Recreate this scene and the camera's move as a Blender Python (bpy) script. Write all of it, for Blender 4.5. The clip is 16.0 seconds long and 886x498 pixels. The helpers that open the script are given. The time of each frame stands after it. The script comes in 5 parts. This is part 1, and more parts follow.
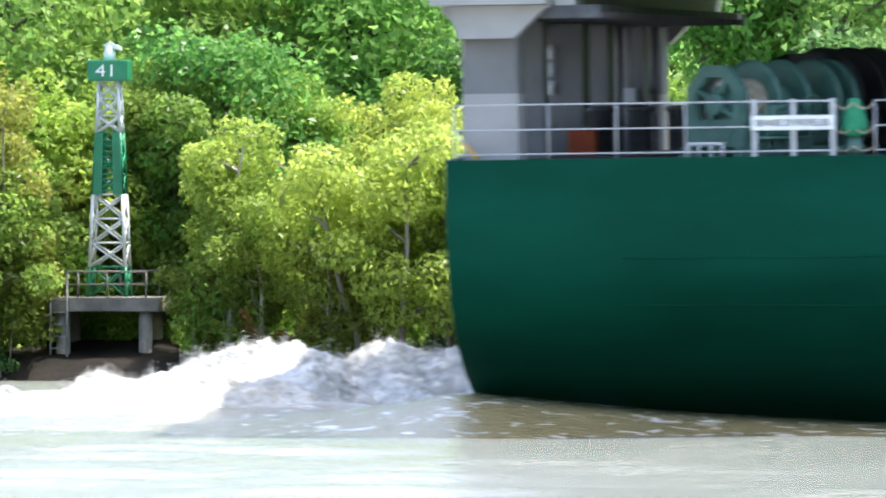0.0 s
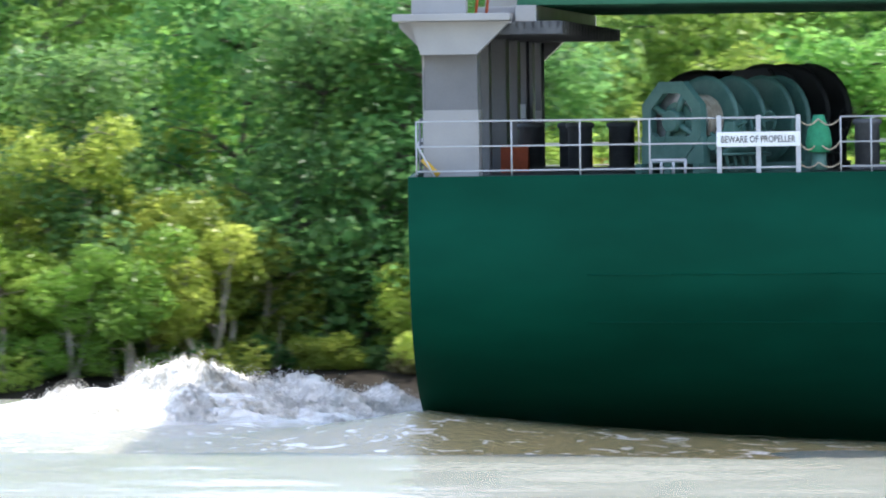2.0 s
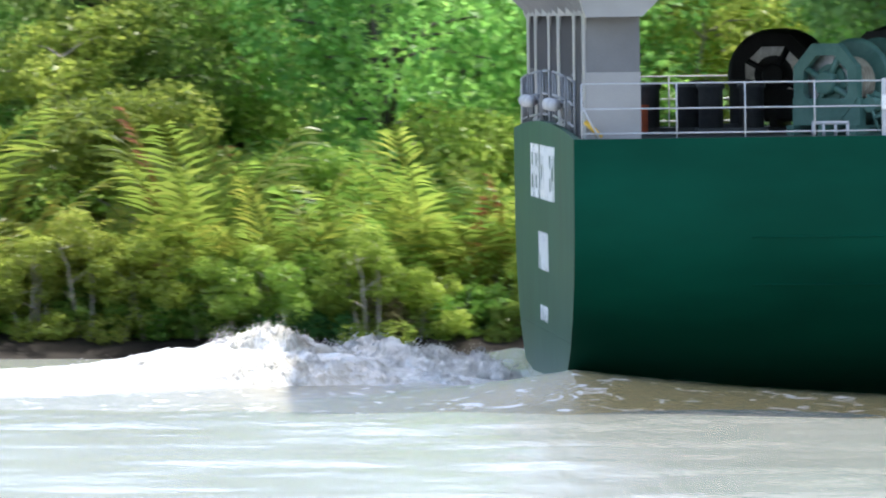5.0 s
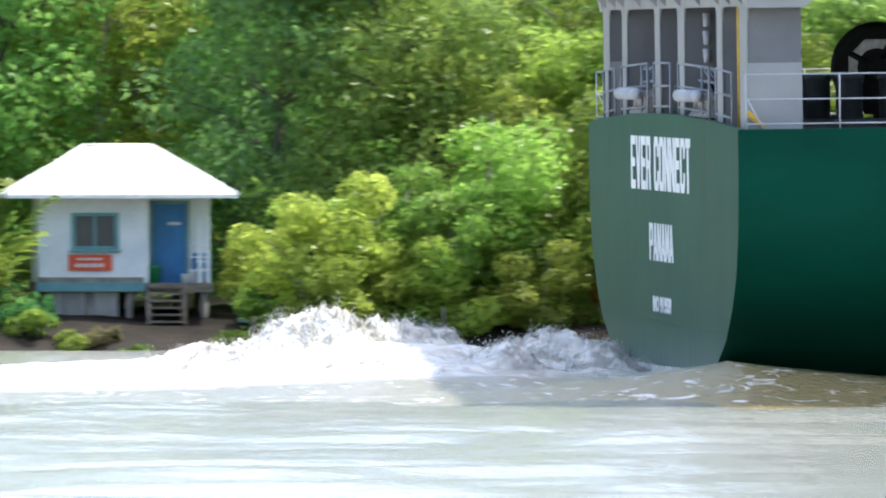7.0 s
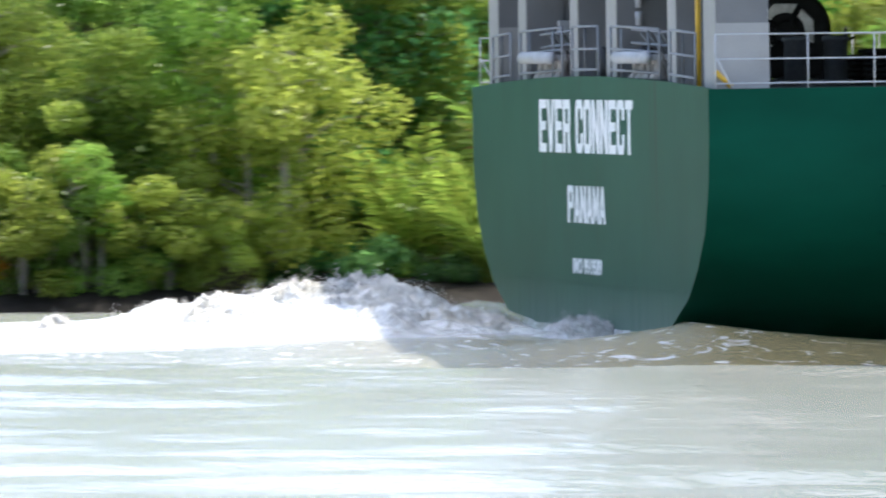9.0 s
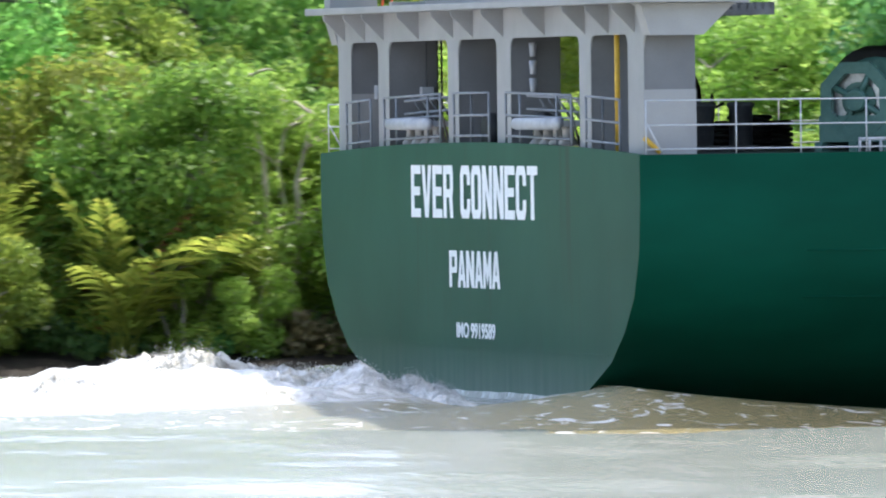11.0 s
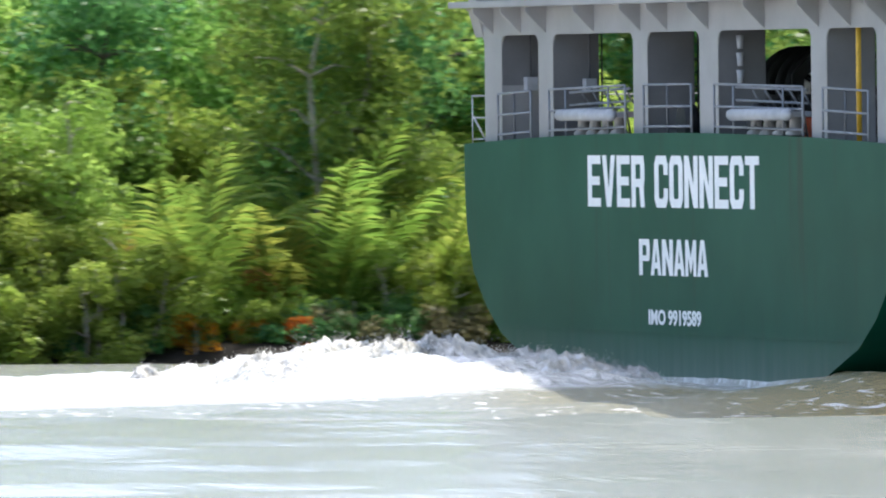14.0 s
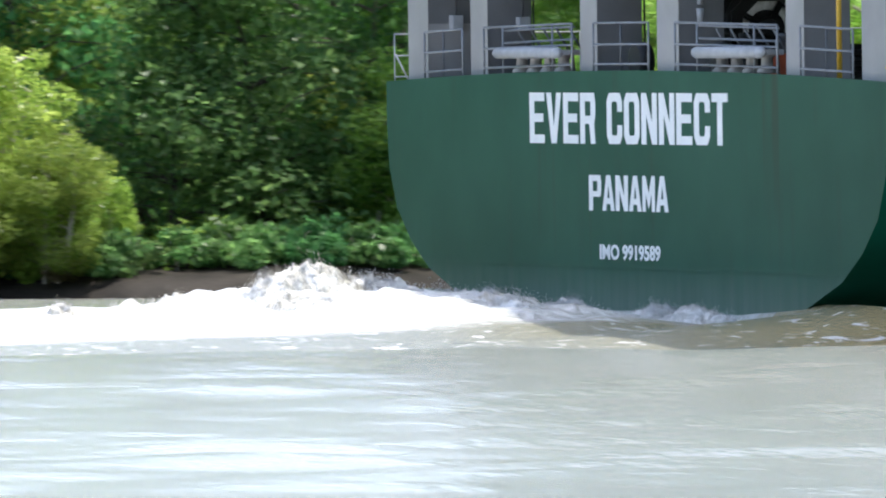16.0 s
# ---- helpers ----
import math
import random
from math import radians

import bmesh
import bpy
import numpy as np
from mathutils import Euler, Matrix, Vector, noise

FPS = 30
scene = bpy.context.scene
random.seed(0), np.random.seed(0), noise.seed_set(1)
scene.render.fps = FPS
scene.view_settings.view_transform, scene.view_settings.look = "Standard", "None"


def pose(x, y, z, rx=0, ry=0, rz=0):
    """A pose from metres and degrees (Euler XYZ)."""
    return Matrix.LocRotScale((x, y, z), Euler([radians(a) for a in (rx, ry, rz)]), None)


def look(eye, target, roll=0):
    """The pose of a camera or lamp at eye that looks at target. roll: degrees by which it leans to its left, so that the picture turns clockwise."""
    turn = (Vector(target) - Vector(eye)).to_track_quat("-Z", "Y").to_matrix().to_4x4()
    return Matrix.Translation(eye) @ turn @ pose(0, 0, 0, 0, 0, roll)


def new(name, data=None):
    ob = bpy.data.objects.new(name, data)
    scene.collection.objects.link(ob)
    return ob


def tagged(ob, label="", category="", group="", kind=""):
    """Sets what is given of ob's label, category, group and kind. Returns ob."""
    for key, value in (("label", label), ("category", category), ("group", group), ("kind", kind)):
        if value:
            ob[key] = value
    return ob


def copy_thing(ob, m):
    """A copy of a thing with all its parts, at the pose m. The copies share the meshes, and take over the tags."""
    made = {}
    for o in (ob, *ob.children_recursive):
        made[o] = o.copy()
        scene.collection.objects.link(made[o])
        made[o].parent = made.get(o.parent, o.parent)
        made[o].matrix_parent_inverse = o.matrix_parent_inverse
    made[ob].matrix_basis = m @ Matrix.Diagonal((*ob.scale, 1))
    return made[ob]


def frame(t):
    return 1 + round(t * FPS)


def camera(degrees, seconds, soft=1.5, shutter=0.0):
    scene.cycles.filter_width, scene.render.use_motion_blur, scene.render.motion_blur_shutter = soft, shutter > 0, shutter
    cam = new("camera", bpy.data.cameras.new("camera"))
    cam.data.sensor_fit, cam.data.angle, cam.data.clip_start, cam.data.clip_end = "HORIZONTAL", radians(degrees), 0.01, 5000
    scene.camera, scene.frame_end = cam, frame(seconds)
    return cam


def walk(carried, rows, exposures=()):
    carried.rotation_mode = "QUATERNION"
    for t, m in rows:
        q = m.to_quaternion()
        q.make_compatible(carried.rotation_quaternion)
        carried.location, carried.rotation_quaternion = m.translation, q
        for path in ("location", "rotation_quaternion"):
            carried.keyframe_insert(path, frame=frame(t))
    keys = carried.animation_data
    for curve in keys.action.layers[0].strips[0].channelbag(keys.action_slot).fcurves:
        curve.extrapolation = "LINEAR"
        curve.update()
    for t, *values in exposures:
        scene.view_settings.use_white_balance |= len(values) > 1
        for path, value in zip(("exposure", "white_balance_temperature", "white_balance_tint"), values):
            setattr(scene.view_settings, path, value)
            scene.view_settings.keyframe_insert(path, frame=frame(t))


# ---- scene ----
from mathutils import Quaternion

SPEED, ABEAM, TURN = 7.296, 3.684, 0.3235      # ship's speed, time abeam, degrees of turn a second
NEAR = 250.0                                    # distance of the ship's near side
HALF, DECK = 13.8, 5.3                          # half the ship's breadth, height of its aft deck
EYE = 5.5
TRIM = -0.75                                   # the ship sits lower at the stern

# ---- camera ----
cam = camera(3.8725, 16.0, soft=2.0, shutter=0.5)
PAN = [
    (0, 6.149, -0.443), (0.034, 6.149, -0.443), (0.5, 5.209, -0.420), (1, 4.316, -0.446), (1.5, 3.578, -0.434),
    (2, 2.661, -0.371), (2.5, 2.046, -0.465), (3, 1.319, -0.426), (5.5, -2.283, -0.609),
    (6, -2.918, -0.653), (6.5, -3.594, -0.618), (7, -4.238, -0.584), (7.5, -5.056, -0.582),
    (8, -5.859, -0.702), (8.5, -6.642, -0.748), (9, -7.658, -0.746), (9.5, -8.754, -0.686),
    (10, -9.667, -0.544), (12.5, -13.155, -0.519), (13, -13.751, -0.522), (13.5, -14.190, -0.522),
    (14, -14.769, -0.499), (14.5, -15.630, -0.540), (15, -16.445, -0.586), (15.5, -17.144, -0.714),
    (16, -17.828, -0.772)]
walk(cam, [(t, pose(0, 0, EYE, 90 + pitch, 0, yaw)) for t, yaw, pitch in PAN],
     exposures=[(0, 1.90), (0.5, 1.78), (1.5, 1.90), (3, 1.74), (6, 1.62), (8.5, 1.56), (10, 1.64), (12.5, 1.64), (14, 1.44), (16, 1.42)])

# ---- light ----
SUN = Vector((0.28, 0.19, 0.93)).normalized()
world = bpy.data.worlds.new("sky")
scene.world = world
world.use_nodes = True
sky = world.node_tree.nodes.new("ShaderNodeTexSky")
sky.sky_type, sky.sun_disc = "NISHITA", False
sky.sun_elevation, sky.sun_rotation = math.asin(SUN.z), math.atan2(SUN.x, SUN.y)
sky.air_density, sky.dust_density, sky.ozone_density = 1.0, 2.8, 0.85
back = world.node_tree.nodes["Background"]
back.inputs[1].default_value = 0.15
world.node_tree.links.new(sky.outputs[0], back.inputs[0])
sun = new("sun", bpy.data.lights.new("sun", "SUN"))
sun.data.energy, sun.data.angle, sun.data.color = 2.4, radians(0.6), (1.0, 0.97, 0.91)
sun.matrix_world = look(SUN * 100, (0, 0, 0))


# ---- materials ----
def surface(name, a, b, scale=2.0, rough=0.6, bump=0.2, metal=0.0, fine=25.0, grain=0.25, stretch=(1, 1, 1), spread=0.0, coat=0.0):
    """Two colours mixed by broad stains, darkened by fine grain, with relief. spread: difference from piece to piece."""
    m = bpy.data.materials.new(name)
    m.use_nodes = True
    n, l = m.node_tree.nodes, m.node_tree.links
    p = n["Principled BSDF"]
    co = n.new("ShaderNodeTexCoord")
    mp = n.new("ShaderNodeMapping")
    mp.inputs["Scale"].default_value = stretch
    l.new(co.outputs["Object"], mp.inputs[0])
    t1, t2 = n.new("ShaderNodeTexNoise"), n.new("ShaderNodeTexNoise")
    for t, s, d in ((t1, scale, 5.0), (t2, fine, 3.0)):
        t.inputs["Scale"].default_value, t.inputs["Detail"].default_value = s, d
        l.new(mp.outputs[0], t.inputs[0])
    ramp = n.new("ShaderNodeValToRGB")
    ramp.color_ramp.elements[0].position, ramp.color_ramp.elements[1].position = 0.35, 0.65
    ramp.color_ramp.elements[0].color, ramp.color_ramp.elements[1].color = (*a, 1), (*b, 1)
    l.new(t1.outputs[0], ramp.inputs[0])
    mr = n.new("ShaderNodeMapRange")
    mr.inputs[3].default_value, mr.inputs[4].default_value = 1 - grain, 1 + grain
    l.new(t2.outputs[0], mr.inputs[0])
    mul = n.new("ShaderNodeVectorMath")
    mul.operation = "SCALE"
    l.new(ramp.outputs[0], mul.inputs[0])
    l.new(mr.outputs[0], mul.inputs["Scale"])
    out = mul.outputs[0]
    if spread:
        info, hsv, m2 = n.new("ShaderNodeObjectInfo"), n.new("ShaderNodeHueSaturation"), n.new("ShaderNodeMapRange")
        m2.inputs[3].default_value, m2.inputs[4].default_value = 1 - spread, 1 + spread
        l.new(info.outputs["Random"], m2.inputs[0])
        l.new(m2.outputs[0], hsv.inputs["Value"])
        l.new(out, hsv.inputs["Color"])
        out = hsv.outputs[0]
    l.new(out, p.inputs["Base Color"])
    p.inputs["Roughness"].default_value, p.inputs["Metallic"].default_value = rough, metal
    p.inputs["Coat Weight"].default_value = coat
    if bump:
        bp = n.new("ShaderNodeBump")
        bp.inputs["Strength"].default_value, bp.inputs["Distance"].default_value = bump, 0.02
        l.new(t2.outputs[0], bp.inputs["Height"])
        l.new(bp.outputs[0], p.inputs["Normal"])
    return m


def foliage(name, a, b, c, hue=0.03, value=0.28):
    """Leaves: three greens by leaf and by plant, part of the light passing through."""
    m = bpy.data.materials.new(name)
    m.use_nodes = True
    n, l = m.node_tree.nodes, m.node_tree.links
    p, out = n["Principled BSDF"], n["Material Output"]
    geo, info, co = n.new("ShaderNodeNewGeometry"), n.new("ShaderNodeObjectInfo"), n.new("ShaderNodeTexCoord")
    big = n.new("ShaderNodeTexNoise")
    big.inputs["Scale"].default_value = 0.55
    l.new(co.outputs["Object"], big.inputs[0])
    add = n.new("ShaderNodeMath")
    add.operation = "MULTIPLY_ADD"
    add.inputs[1].default_value = 0.55
    l.new(geo.outputs["Random Per Island"], add.inputs[0])
    sub = n.new("ShaderNodeMapRange")
    sub.inputs[1].default_value, sub.inputs[2].default_value, sub.inputs[4].default_value = 0.3, 0.7, 0.45
    l.new(big.outputs[0], sub.inputs[0])
    l.new(sub.outputs[0], add.inputs[2])
    ramp = n.new("ShaderNodeValToRGB")
    ramp.color_ramp.elements[0].color, ramp.color_ramp.elements[1].color = (*a, 1), (*c, 1)
    ramp.color_ramp.elements.new(0.5).color = (*b, 1)
    l.new(add.outputs[0], ramp.inputs[0])
    hsv, h, v = n.new("ShaderNodeHueSaturation"), n.new("ShaderNodeMapRange"), n.new("ShaderNodeMapRange")
    h.inputs[3].default_value, h.inputs[4].default_value = 0.5 - hue, 0.5 + hue
    v.inputs[3].default_value, v.inputs[4].default_value = 1 - value, 1 + value
    l.new(info.outputs["Random"], h.inputs[0])
    fr = n.new("ShaderNodeMath")
    fr.operation = "FRACT"
    m7 = n.new("ShaderNodeMath")
    m7.operation = "MULTIPLY"
    m7.inputs[1].default_value = 7.31
    l.new(info.outputs["Random"], m7.inputs[0])
    l.new(m7.outputs[0], fr.inputs[0])
    l.new(fr.outputs[0], v.inputs[0])
    l.new(h.outputs[0], hsv.inputs["Hue"])
    l.new(v.outputs[0], hsv.inputs["Value"])
    l.new(ramp.outputs[0], hsv.inputs["Color"])
    l.new(hsv.outputs[0], p.inputs["Base Color"])
    p.inputs["Roughness"].default_value, p.inputs["Specular IOR Level"].default_value = 0.32, 0.18
    tr, mix = n.new("ShaderNodeBsdfTranslucent"), n.new("ShaderNodeMixShader")
    l.new(hsv.outputs[0], tr.inputs[0])
    mix.inputs[0].default_value = 0.64
    l.new(p.outputs[0], mix.inputs[1])
    l.new(tr.outputs[0], mix.inputs[2])
    l.new(mix.outputs[0], out.inputs[0])
    return m


def water_surface():
    m = bpy.data.materials.new("muddy_river")
    m.use_nodes = True
    n, l = m.node_tree.nodes, m.node_tree.links
    p = n["Principled BSDF"]
    co, mp = n.new("ShaderNodeTexCoord"), n.new("ShaderNodeMapping")
    mp.inputs["Scale"].default_value = (0.35, 0.12, 1)
    l.new(co.outputs["Object"], mp.inputs[0])
    t1, t2, t3 = (n.new("ShaderNodeTexNoise") for _ in range(3))
    t1.inputs["Scale"].default_value, t1.inputs["Detail"].default_value = 0.25, 4
    t2.inputs["Scale"].default_value, t2.inputs["Detail"].default_value = 3.0, 3
    t3.inputs["Scale"].default_value, t3.inputs["Detail"].default_value = 1.6, 4
    l.new(mp.outputs[0], t1.inputs[0])
    l.new(mp.outputs[0], t2.inputs[0])
    l.new(co.outputs["Object"], t3.inputs[0])
    ramp = n.new("ShaderNodeValToRGB")
    ramp.color_ramp.elements[0].position, ramp.color_ramp.elements[1].position = 0.3, 0.7
    ramp.color_ramp.elements[0].color, ramp.color_ramp.elements[1].color = (0.195, 0.204, 0.180, 1), (0.245, 0.256, 0.232, 1)
    l.new(t1.outputs[0], ramp.inputs[0])
    l.new(ramp.outputs[0], p.inputs["Base Color"])
    p.inputs["Roughness"].default_value, p.inputs["IOR"].default_value = 0.20, 1.33
    b1, b2 = n.new("ShaderNodeBump"), n.new("ShaderNodeBump")
    b1.inputs["Strength"].default_value, b1.inputs["Distance"].default_value = 0.34, 0.18
    b2.inputs["Strength"].default_value, b2.inputs["Distance"].default_value = 0.5, 0.06
    l.new(t2.outputs[0], b1.inputs["Height"])
    l.new(t3.outputs[0], b2.inputs["Height"])
    l.new(b1.outputs[0], b2.inputs["Normal"])
    l.new(b2.outputs[0], p.inputs["Normal"])
    return m


def foam_surface(name, lo, hi, front, scale=1.3, edge_brown=None):
    """Churned water: white foam over grey-brown water in torn patches; front: where along the wake the foam closes up;
    last argument: brown of the water along its edges.
    """
    m = bpy.data.materials.new(name)
    m.use_nodes = True
    n, l = m.node_tree.nodes, m.node_tree.links
    p = n["Principled BSDF"]
    co = n.new("ShaderNodeTexCoord")
    t1, t2 = n.new("ShaderNodeTexNoise"), n.new("ShaderNodeTexNoise")
    t1.inputs["Scale"].default_value, t1.inputs["Detail"].default_value, t1.inputs["Distortion"].default_value = scale, 12, 1.6
    t2.inputs["Scale"].default_value, t2.inputs["Detail"].default_value = 7.0, 8
    l.new(co.outputs["Object"], t1.inputs[0])
    l.new(co.outputs["Object"], t2.inputs[0])
    sep, mr, add = n.new("ShaderNodeSeparateXYZ"), n.new("ShaderNodeMapRange"), n.new("ShaderNodeMath")
    l.new(co.outputs["Object"], sep.inputs[0])
    mr.inputs[1].default_value, mr.inputs[2].default_value = front, front - 10
    mr.inputs[3].default_value, mr.inputs[4].default_value = -0.06, 0.26
    l.new(sep.outputs[0], mr.inputs[0])
    l.new(t1.outputs[0], add.inputs[0])
    l.new(mr.outputs[0], add.inputs[1])
    ramp = n.new("ShaderNodeValToRGB")
    ramp.color_ramp.elements[0].position, ramp.color_ramp.elements[1].position = 0.44, 0.64
    ramp.color_ramp.elements[0].color, ramp.color_ramp.elements[1].color = (*lo, 1), (*hi, 1)
    l.new(add.outputs[0], ramp.inputs[0])
    l.new(ramp.outputs[0], p.inputs["Base Color"])
    if edge_brown:
        # foam thins out into brown water on the outer slopes beside and just behind the hull
        wob, ab, e1, e2, far, wide, thin, edge, mixc = (n.new(k) for k in ("ShaderNodeMath", "ShaderNodeMath", "ShaderNodeMapRange", "ShaderNodeMapRange", "ShaderNodeMapRange",
                                                                            "ShaderNodeMath", "ShaderNodeMath", "ShaderNodeMix", "ShaderNodeMix"))
        ab.operation, wob.operation, wide.operation, thin.operation = "ABSOLUTE", "MULTIPLY_ADD", "ADD", "MULTIPLY_ADD"
        l.new(sep.outputs[1], ab.inputs[0])
        l.new(t1.outputs[0], wob.inputs[0])
        wob.inputs[1].default_value = 3.0
        l.new(ab.outputs[0], wob.inputs[2])
        far.inputs[1].default_value, far.inputs[2].default_value = -3, -63
        far.inputs[3].default_value, far.inputs[4].default_value = 0.0, -21.6
        l.new(sep.outputs[0], far.inputs[0])
        l.new(wob.outputs[0], wide.inputs[0])
        l.new(far.outputs[0], wide.inputs[1])
        e1.inputs[1].default_value, e1.inputs[2].default_value = 8.4, 9.5
        e2.inputs[1].default_value, e2.inputs[2].default_value = -9, -2.5
        l.new(wide.outputs[0], e1.inputs[0])
        l.new(sep.outputs[0], e2.inputs[0])
        l.new(e1.outputs[0], thin.inputs[0])
        thin.inputs[1].default_value = -0.25
        l.new(add.outputs[0], thin.inputs[2])
        l.new(thin.outputs[0], ramp.inputs[0])
        edge.data_type = mixc.data_type = "RGBA"
        l.new(e2.outputs[0], edge.inputs[0])
        edge.inputs[6].default_value, edge.inputs[7].default_value = (0.22, 0.228, 0.20, 1), (*edge_brown, 1)
        l.new(e1.outputs[0], mixc.inputs[0])
        l.new(ramp.outputs[0], mixc.inputs[6])
        fleck, white = n.new("ShaderNodeMapRange"), n.new("ShaderNodeMix")
        fleck.inputs[1].default_value, fleck.inputs[2].default_value = 0.585, 0.68
        white.data_type = "RGBA"
        white.inputs[7].default_value = (*hi, 1)
        l.new(t1.outputs[0], fleck.inputs[0])
        l.new(fleck.outputs[0], white.inputs[0])
        l.new(edge.outputs[2], white.inputs[6])
        l.new(white.outputs[2], mixc.inputs[7])
        l.new(mixc.outputs[2], p.inputs["Base Color"])
    p.inputs["Roughness"].default_value = 0.45
    bp = n.new("ShaderNodeBump")
    bp.inputs["Strength"].default_value, bp.inputs["Distance"].default_value = 0.6, 0.12
    l.new(t2.outputs[0], bp.inputs["Height"])
    l.new(bp.outputs[0], p.inputs["Normal"])
    return m


# lighter, greyer copy of the hull green; the stern's light put into colour
STERNP = surface("lightened_green_stern_paint", (0.021, 0.083, 0.053), (0.028, 0.100, 0.065), 0.4, 0.5, 0.05, fine=1.5, grain=0.08)
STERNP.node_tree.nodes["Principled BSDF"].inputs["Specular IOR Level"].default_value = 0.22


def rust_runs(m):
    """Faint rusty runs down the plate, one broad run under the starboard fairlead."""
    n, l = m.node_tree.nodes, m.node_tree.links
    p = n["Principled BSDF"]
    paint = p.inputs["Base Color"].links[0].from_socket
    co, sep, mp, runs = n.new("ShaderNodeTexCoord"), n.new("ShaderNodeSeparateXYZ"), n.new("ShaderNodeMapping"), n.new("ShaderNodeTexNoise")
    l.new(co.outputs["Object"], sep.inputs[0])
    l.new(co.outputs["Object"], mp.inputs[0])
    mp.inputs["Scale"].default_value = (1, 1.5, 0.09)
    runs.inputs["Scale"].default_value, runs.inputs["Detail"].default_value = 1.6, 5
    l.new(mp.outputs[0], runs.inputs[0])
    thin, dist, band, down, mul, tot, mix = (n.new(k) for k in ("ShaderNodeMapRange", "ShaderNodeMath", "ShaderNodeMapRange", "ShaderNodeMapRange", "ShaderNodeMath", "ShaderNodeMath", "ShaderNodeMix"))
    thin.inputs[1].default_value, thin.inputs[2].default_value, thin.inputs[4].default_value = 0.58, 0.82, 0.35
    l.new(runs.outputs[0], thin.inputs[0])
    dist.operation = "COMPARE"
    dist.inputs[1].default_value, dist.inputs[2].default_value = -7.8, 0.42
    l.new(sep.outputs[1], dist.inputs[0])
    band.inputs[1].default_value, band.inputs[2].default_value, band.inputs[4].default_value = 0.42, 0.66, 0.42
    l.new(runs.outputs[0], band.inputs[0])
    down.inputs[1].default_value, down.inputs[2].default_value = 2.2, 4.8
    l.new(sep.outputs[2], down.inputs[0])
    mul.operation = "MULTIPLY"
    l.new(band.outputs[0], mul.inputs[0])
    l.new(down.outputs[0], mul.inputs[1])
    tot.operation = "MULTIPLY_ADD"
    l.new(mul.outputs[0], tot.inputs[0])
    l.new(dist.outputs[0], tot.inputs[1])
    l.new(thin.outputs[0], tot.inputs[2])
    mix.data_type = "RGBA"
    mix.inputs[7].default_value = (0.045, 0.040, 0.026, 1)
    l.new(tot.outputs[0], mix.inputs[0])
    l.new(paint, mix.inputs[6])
    # paler, patchy tone towards the foot of the plate
    foot, patchy, foot_tone = n.new("ShaderNodeMapRange"), n.new("ShaderNodeMath"), n.new("ShaderNodeMix")
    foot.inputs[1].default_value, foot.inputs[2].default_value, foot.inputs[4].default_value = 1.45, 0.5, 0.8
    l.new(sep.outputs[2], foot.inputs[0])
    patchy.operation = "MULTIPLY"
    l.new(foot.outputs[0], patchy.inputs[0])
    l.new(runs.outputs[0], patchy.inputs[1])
    foot_tone.data_type = "RGBA"
    foot_tone.inputs[7].default_value = (0.20, 0.25, 0.22, 1)
    l.new(patchy.outputs[0], foot_tone.inputs[0])
    l.new(mix.outputs[2], foot_tone.inputs[6])
    l.new(foot_tone.outputs[2], p.inputs["Base Color"])


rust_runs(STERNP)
HULL = surface("green_hull_paint", (0.0010, 0.046, 0.0275), (0.0018, 0.070, 0.043), 0.35, 0.5, 0.05, fine=1.2, grain=0.12, stretch=(0.5, 1, 1.4))
HULL.node_tree.nodes["Principled BSDF"].inputs["Specular IOR Level"].default_value = 0.06
LETTER = surface("white_lettering_paint", (0.80, 0.81, 0.80), (0.88, 0.88, 0.87), 1.5, 0.5, 0.05, grain=0.05)
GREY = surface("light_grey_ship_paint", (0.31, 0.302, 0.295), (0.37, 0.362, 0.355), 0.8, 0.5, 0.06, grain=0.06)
# the light grey again, darkened: shade behind the openings is put into it
SHADEGREY = surface("shade_grey_ship_paint", (0.15, 0.15, 0.155), (0.19, 0.19, 0.195), 0.8, 0.55, 0.06, grain=0.08)
DECKP = surface("dark_deck_paint", (0.045, 0.05, 0.05), (0.075, 0.08, 0.075), 1.2, 0.7, 0.2)
RAILP = surface("white_rail_paint", (0.42, 0.43, 0.45), (0.52, 0.53, 0.55), 3, 0.45, 0.05, grain=0.08)
FAIRP = surface("fairlead_grey_paint", (0.36, 0.37, 0.39), (0.44, 0.45, 0.47), 3, 0.5, 0.05, grain=0.08)
GRAILP = surface("grey_rail_paint", (0.20, 0.21, 0.23), (0.27, 0.28, 0.30), 3, 0.5, 0.05, grain=0.08)
MINT = surface("mint_machinery_paint", (0.05, 0.13, 0.105), (0.085, 0.185, 0.15), 2.5, 0.45, 0.15, grain=0.2)
BRIGHTG = surface("bright_green_canvas", (0.015, 0.20, 0.10), (0.03, 0.28, 0.14), 4, 0.8, 0.3)
# one near-black tone for winches, chocks and coiled ropes
BLACKM = surface("near_black_deck_gear", (0.010, 0.011, 0.013), (0.022, 0.024, 0.026), 2, 0.6, 0.2)
ROPE = surface("worn_rope", (0.30, 0.25, 0.18), (0.46, 0.40, 0.30), 6, 0.9, 0.5, fine=60)
STEEL = surface("bare_steel", (0.4, 0.4, 0.4), (0.6, 0.6, 0.6), 5, 0.3, 0.1, metal=0.9)
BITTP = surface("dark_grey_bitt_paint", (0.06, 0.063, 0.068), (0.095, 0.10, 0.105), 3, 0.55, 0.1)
ORANGE = surface("orange_paint", (0.40, 0.07, 0.02), (0.55, 0.10, 0.03), 3, 0.6, 0.1)
REDP = surface("red_paint", (0.25, 0.025, 0.02), (0.34, 0.035, 0.03), 3, 0.5, 0.1)
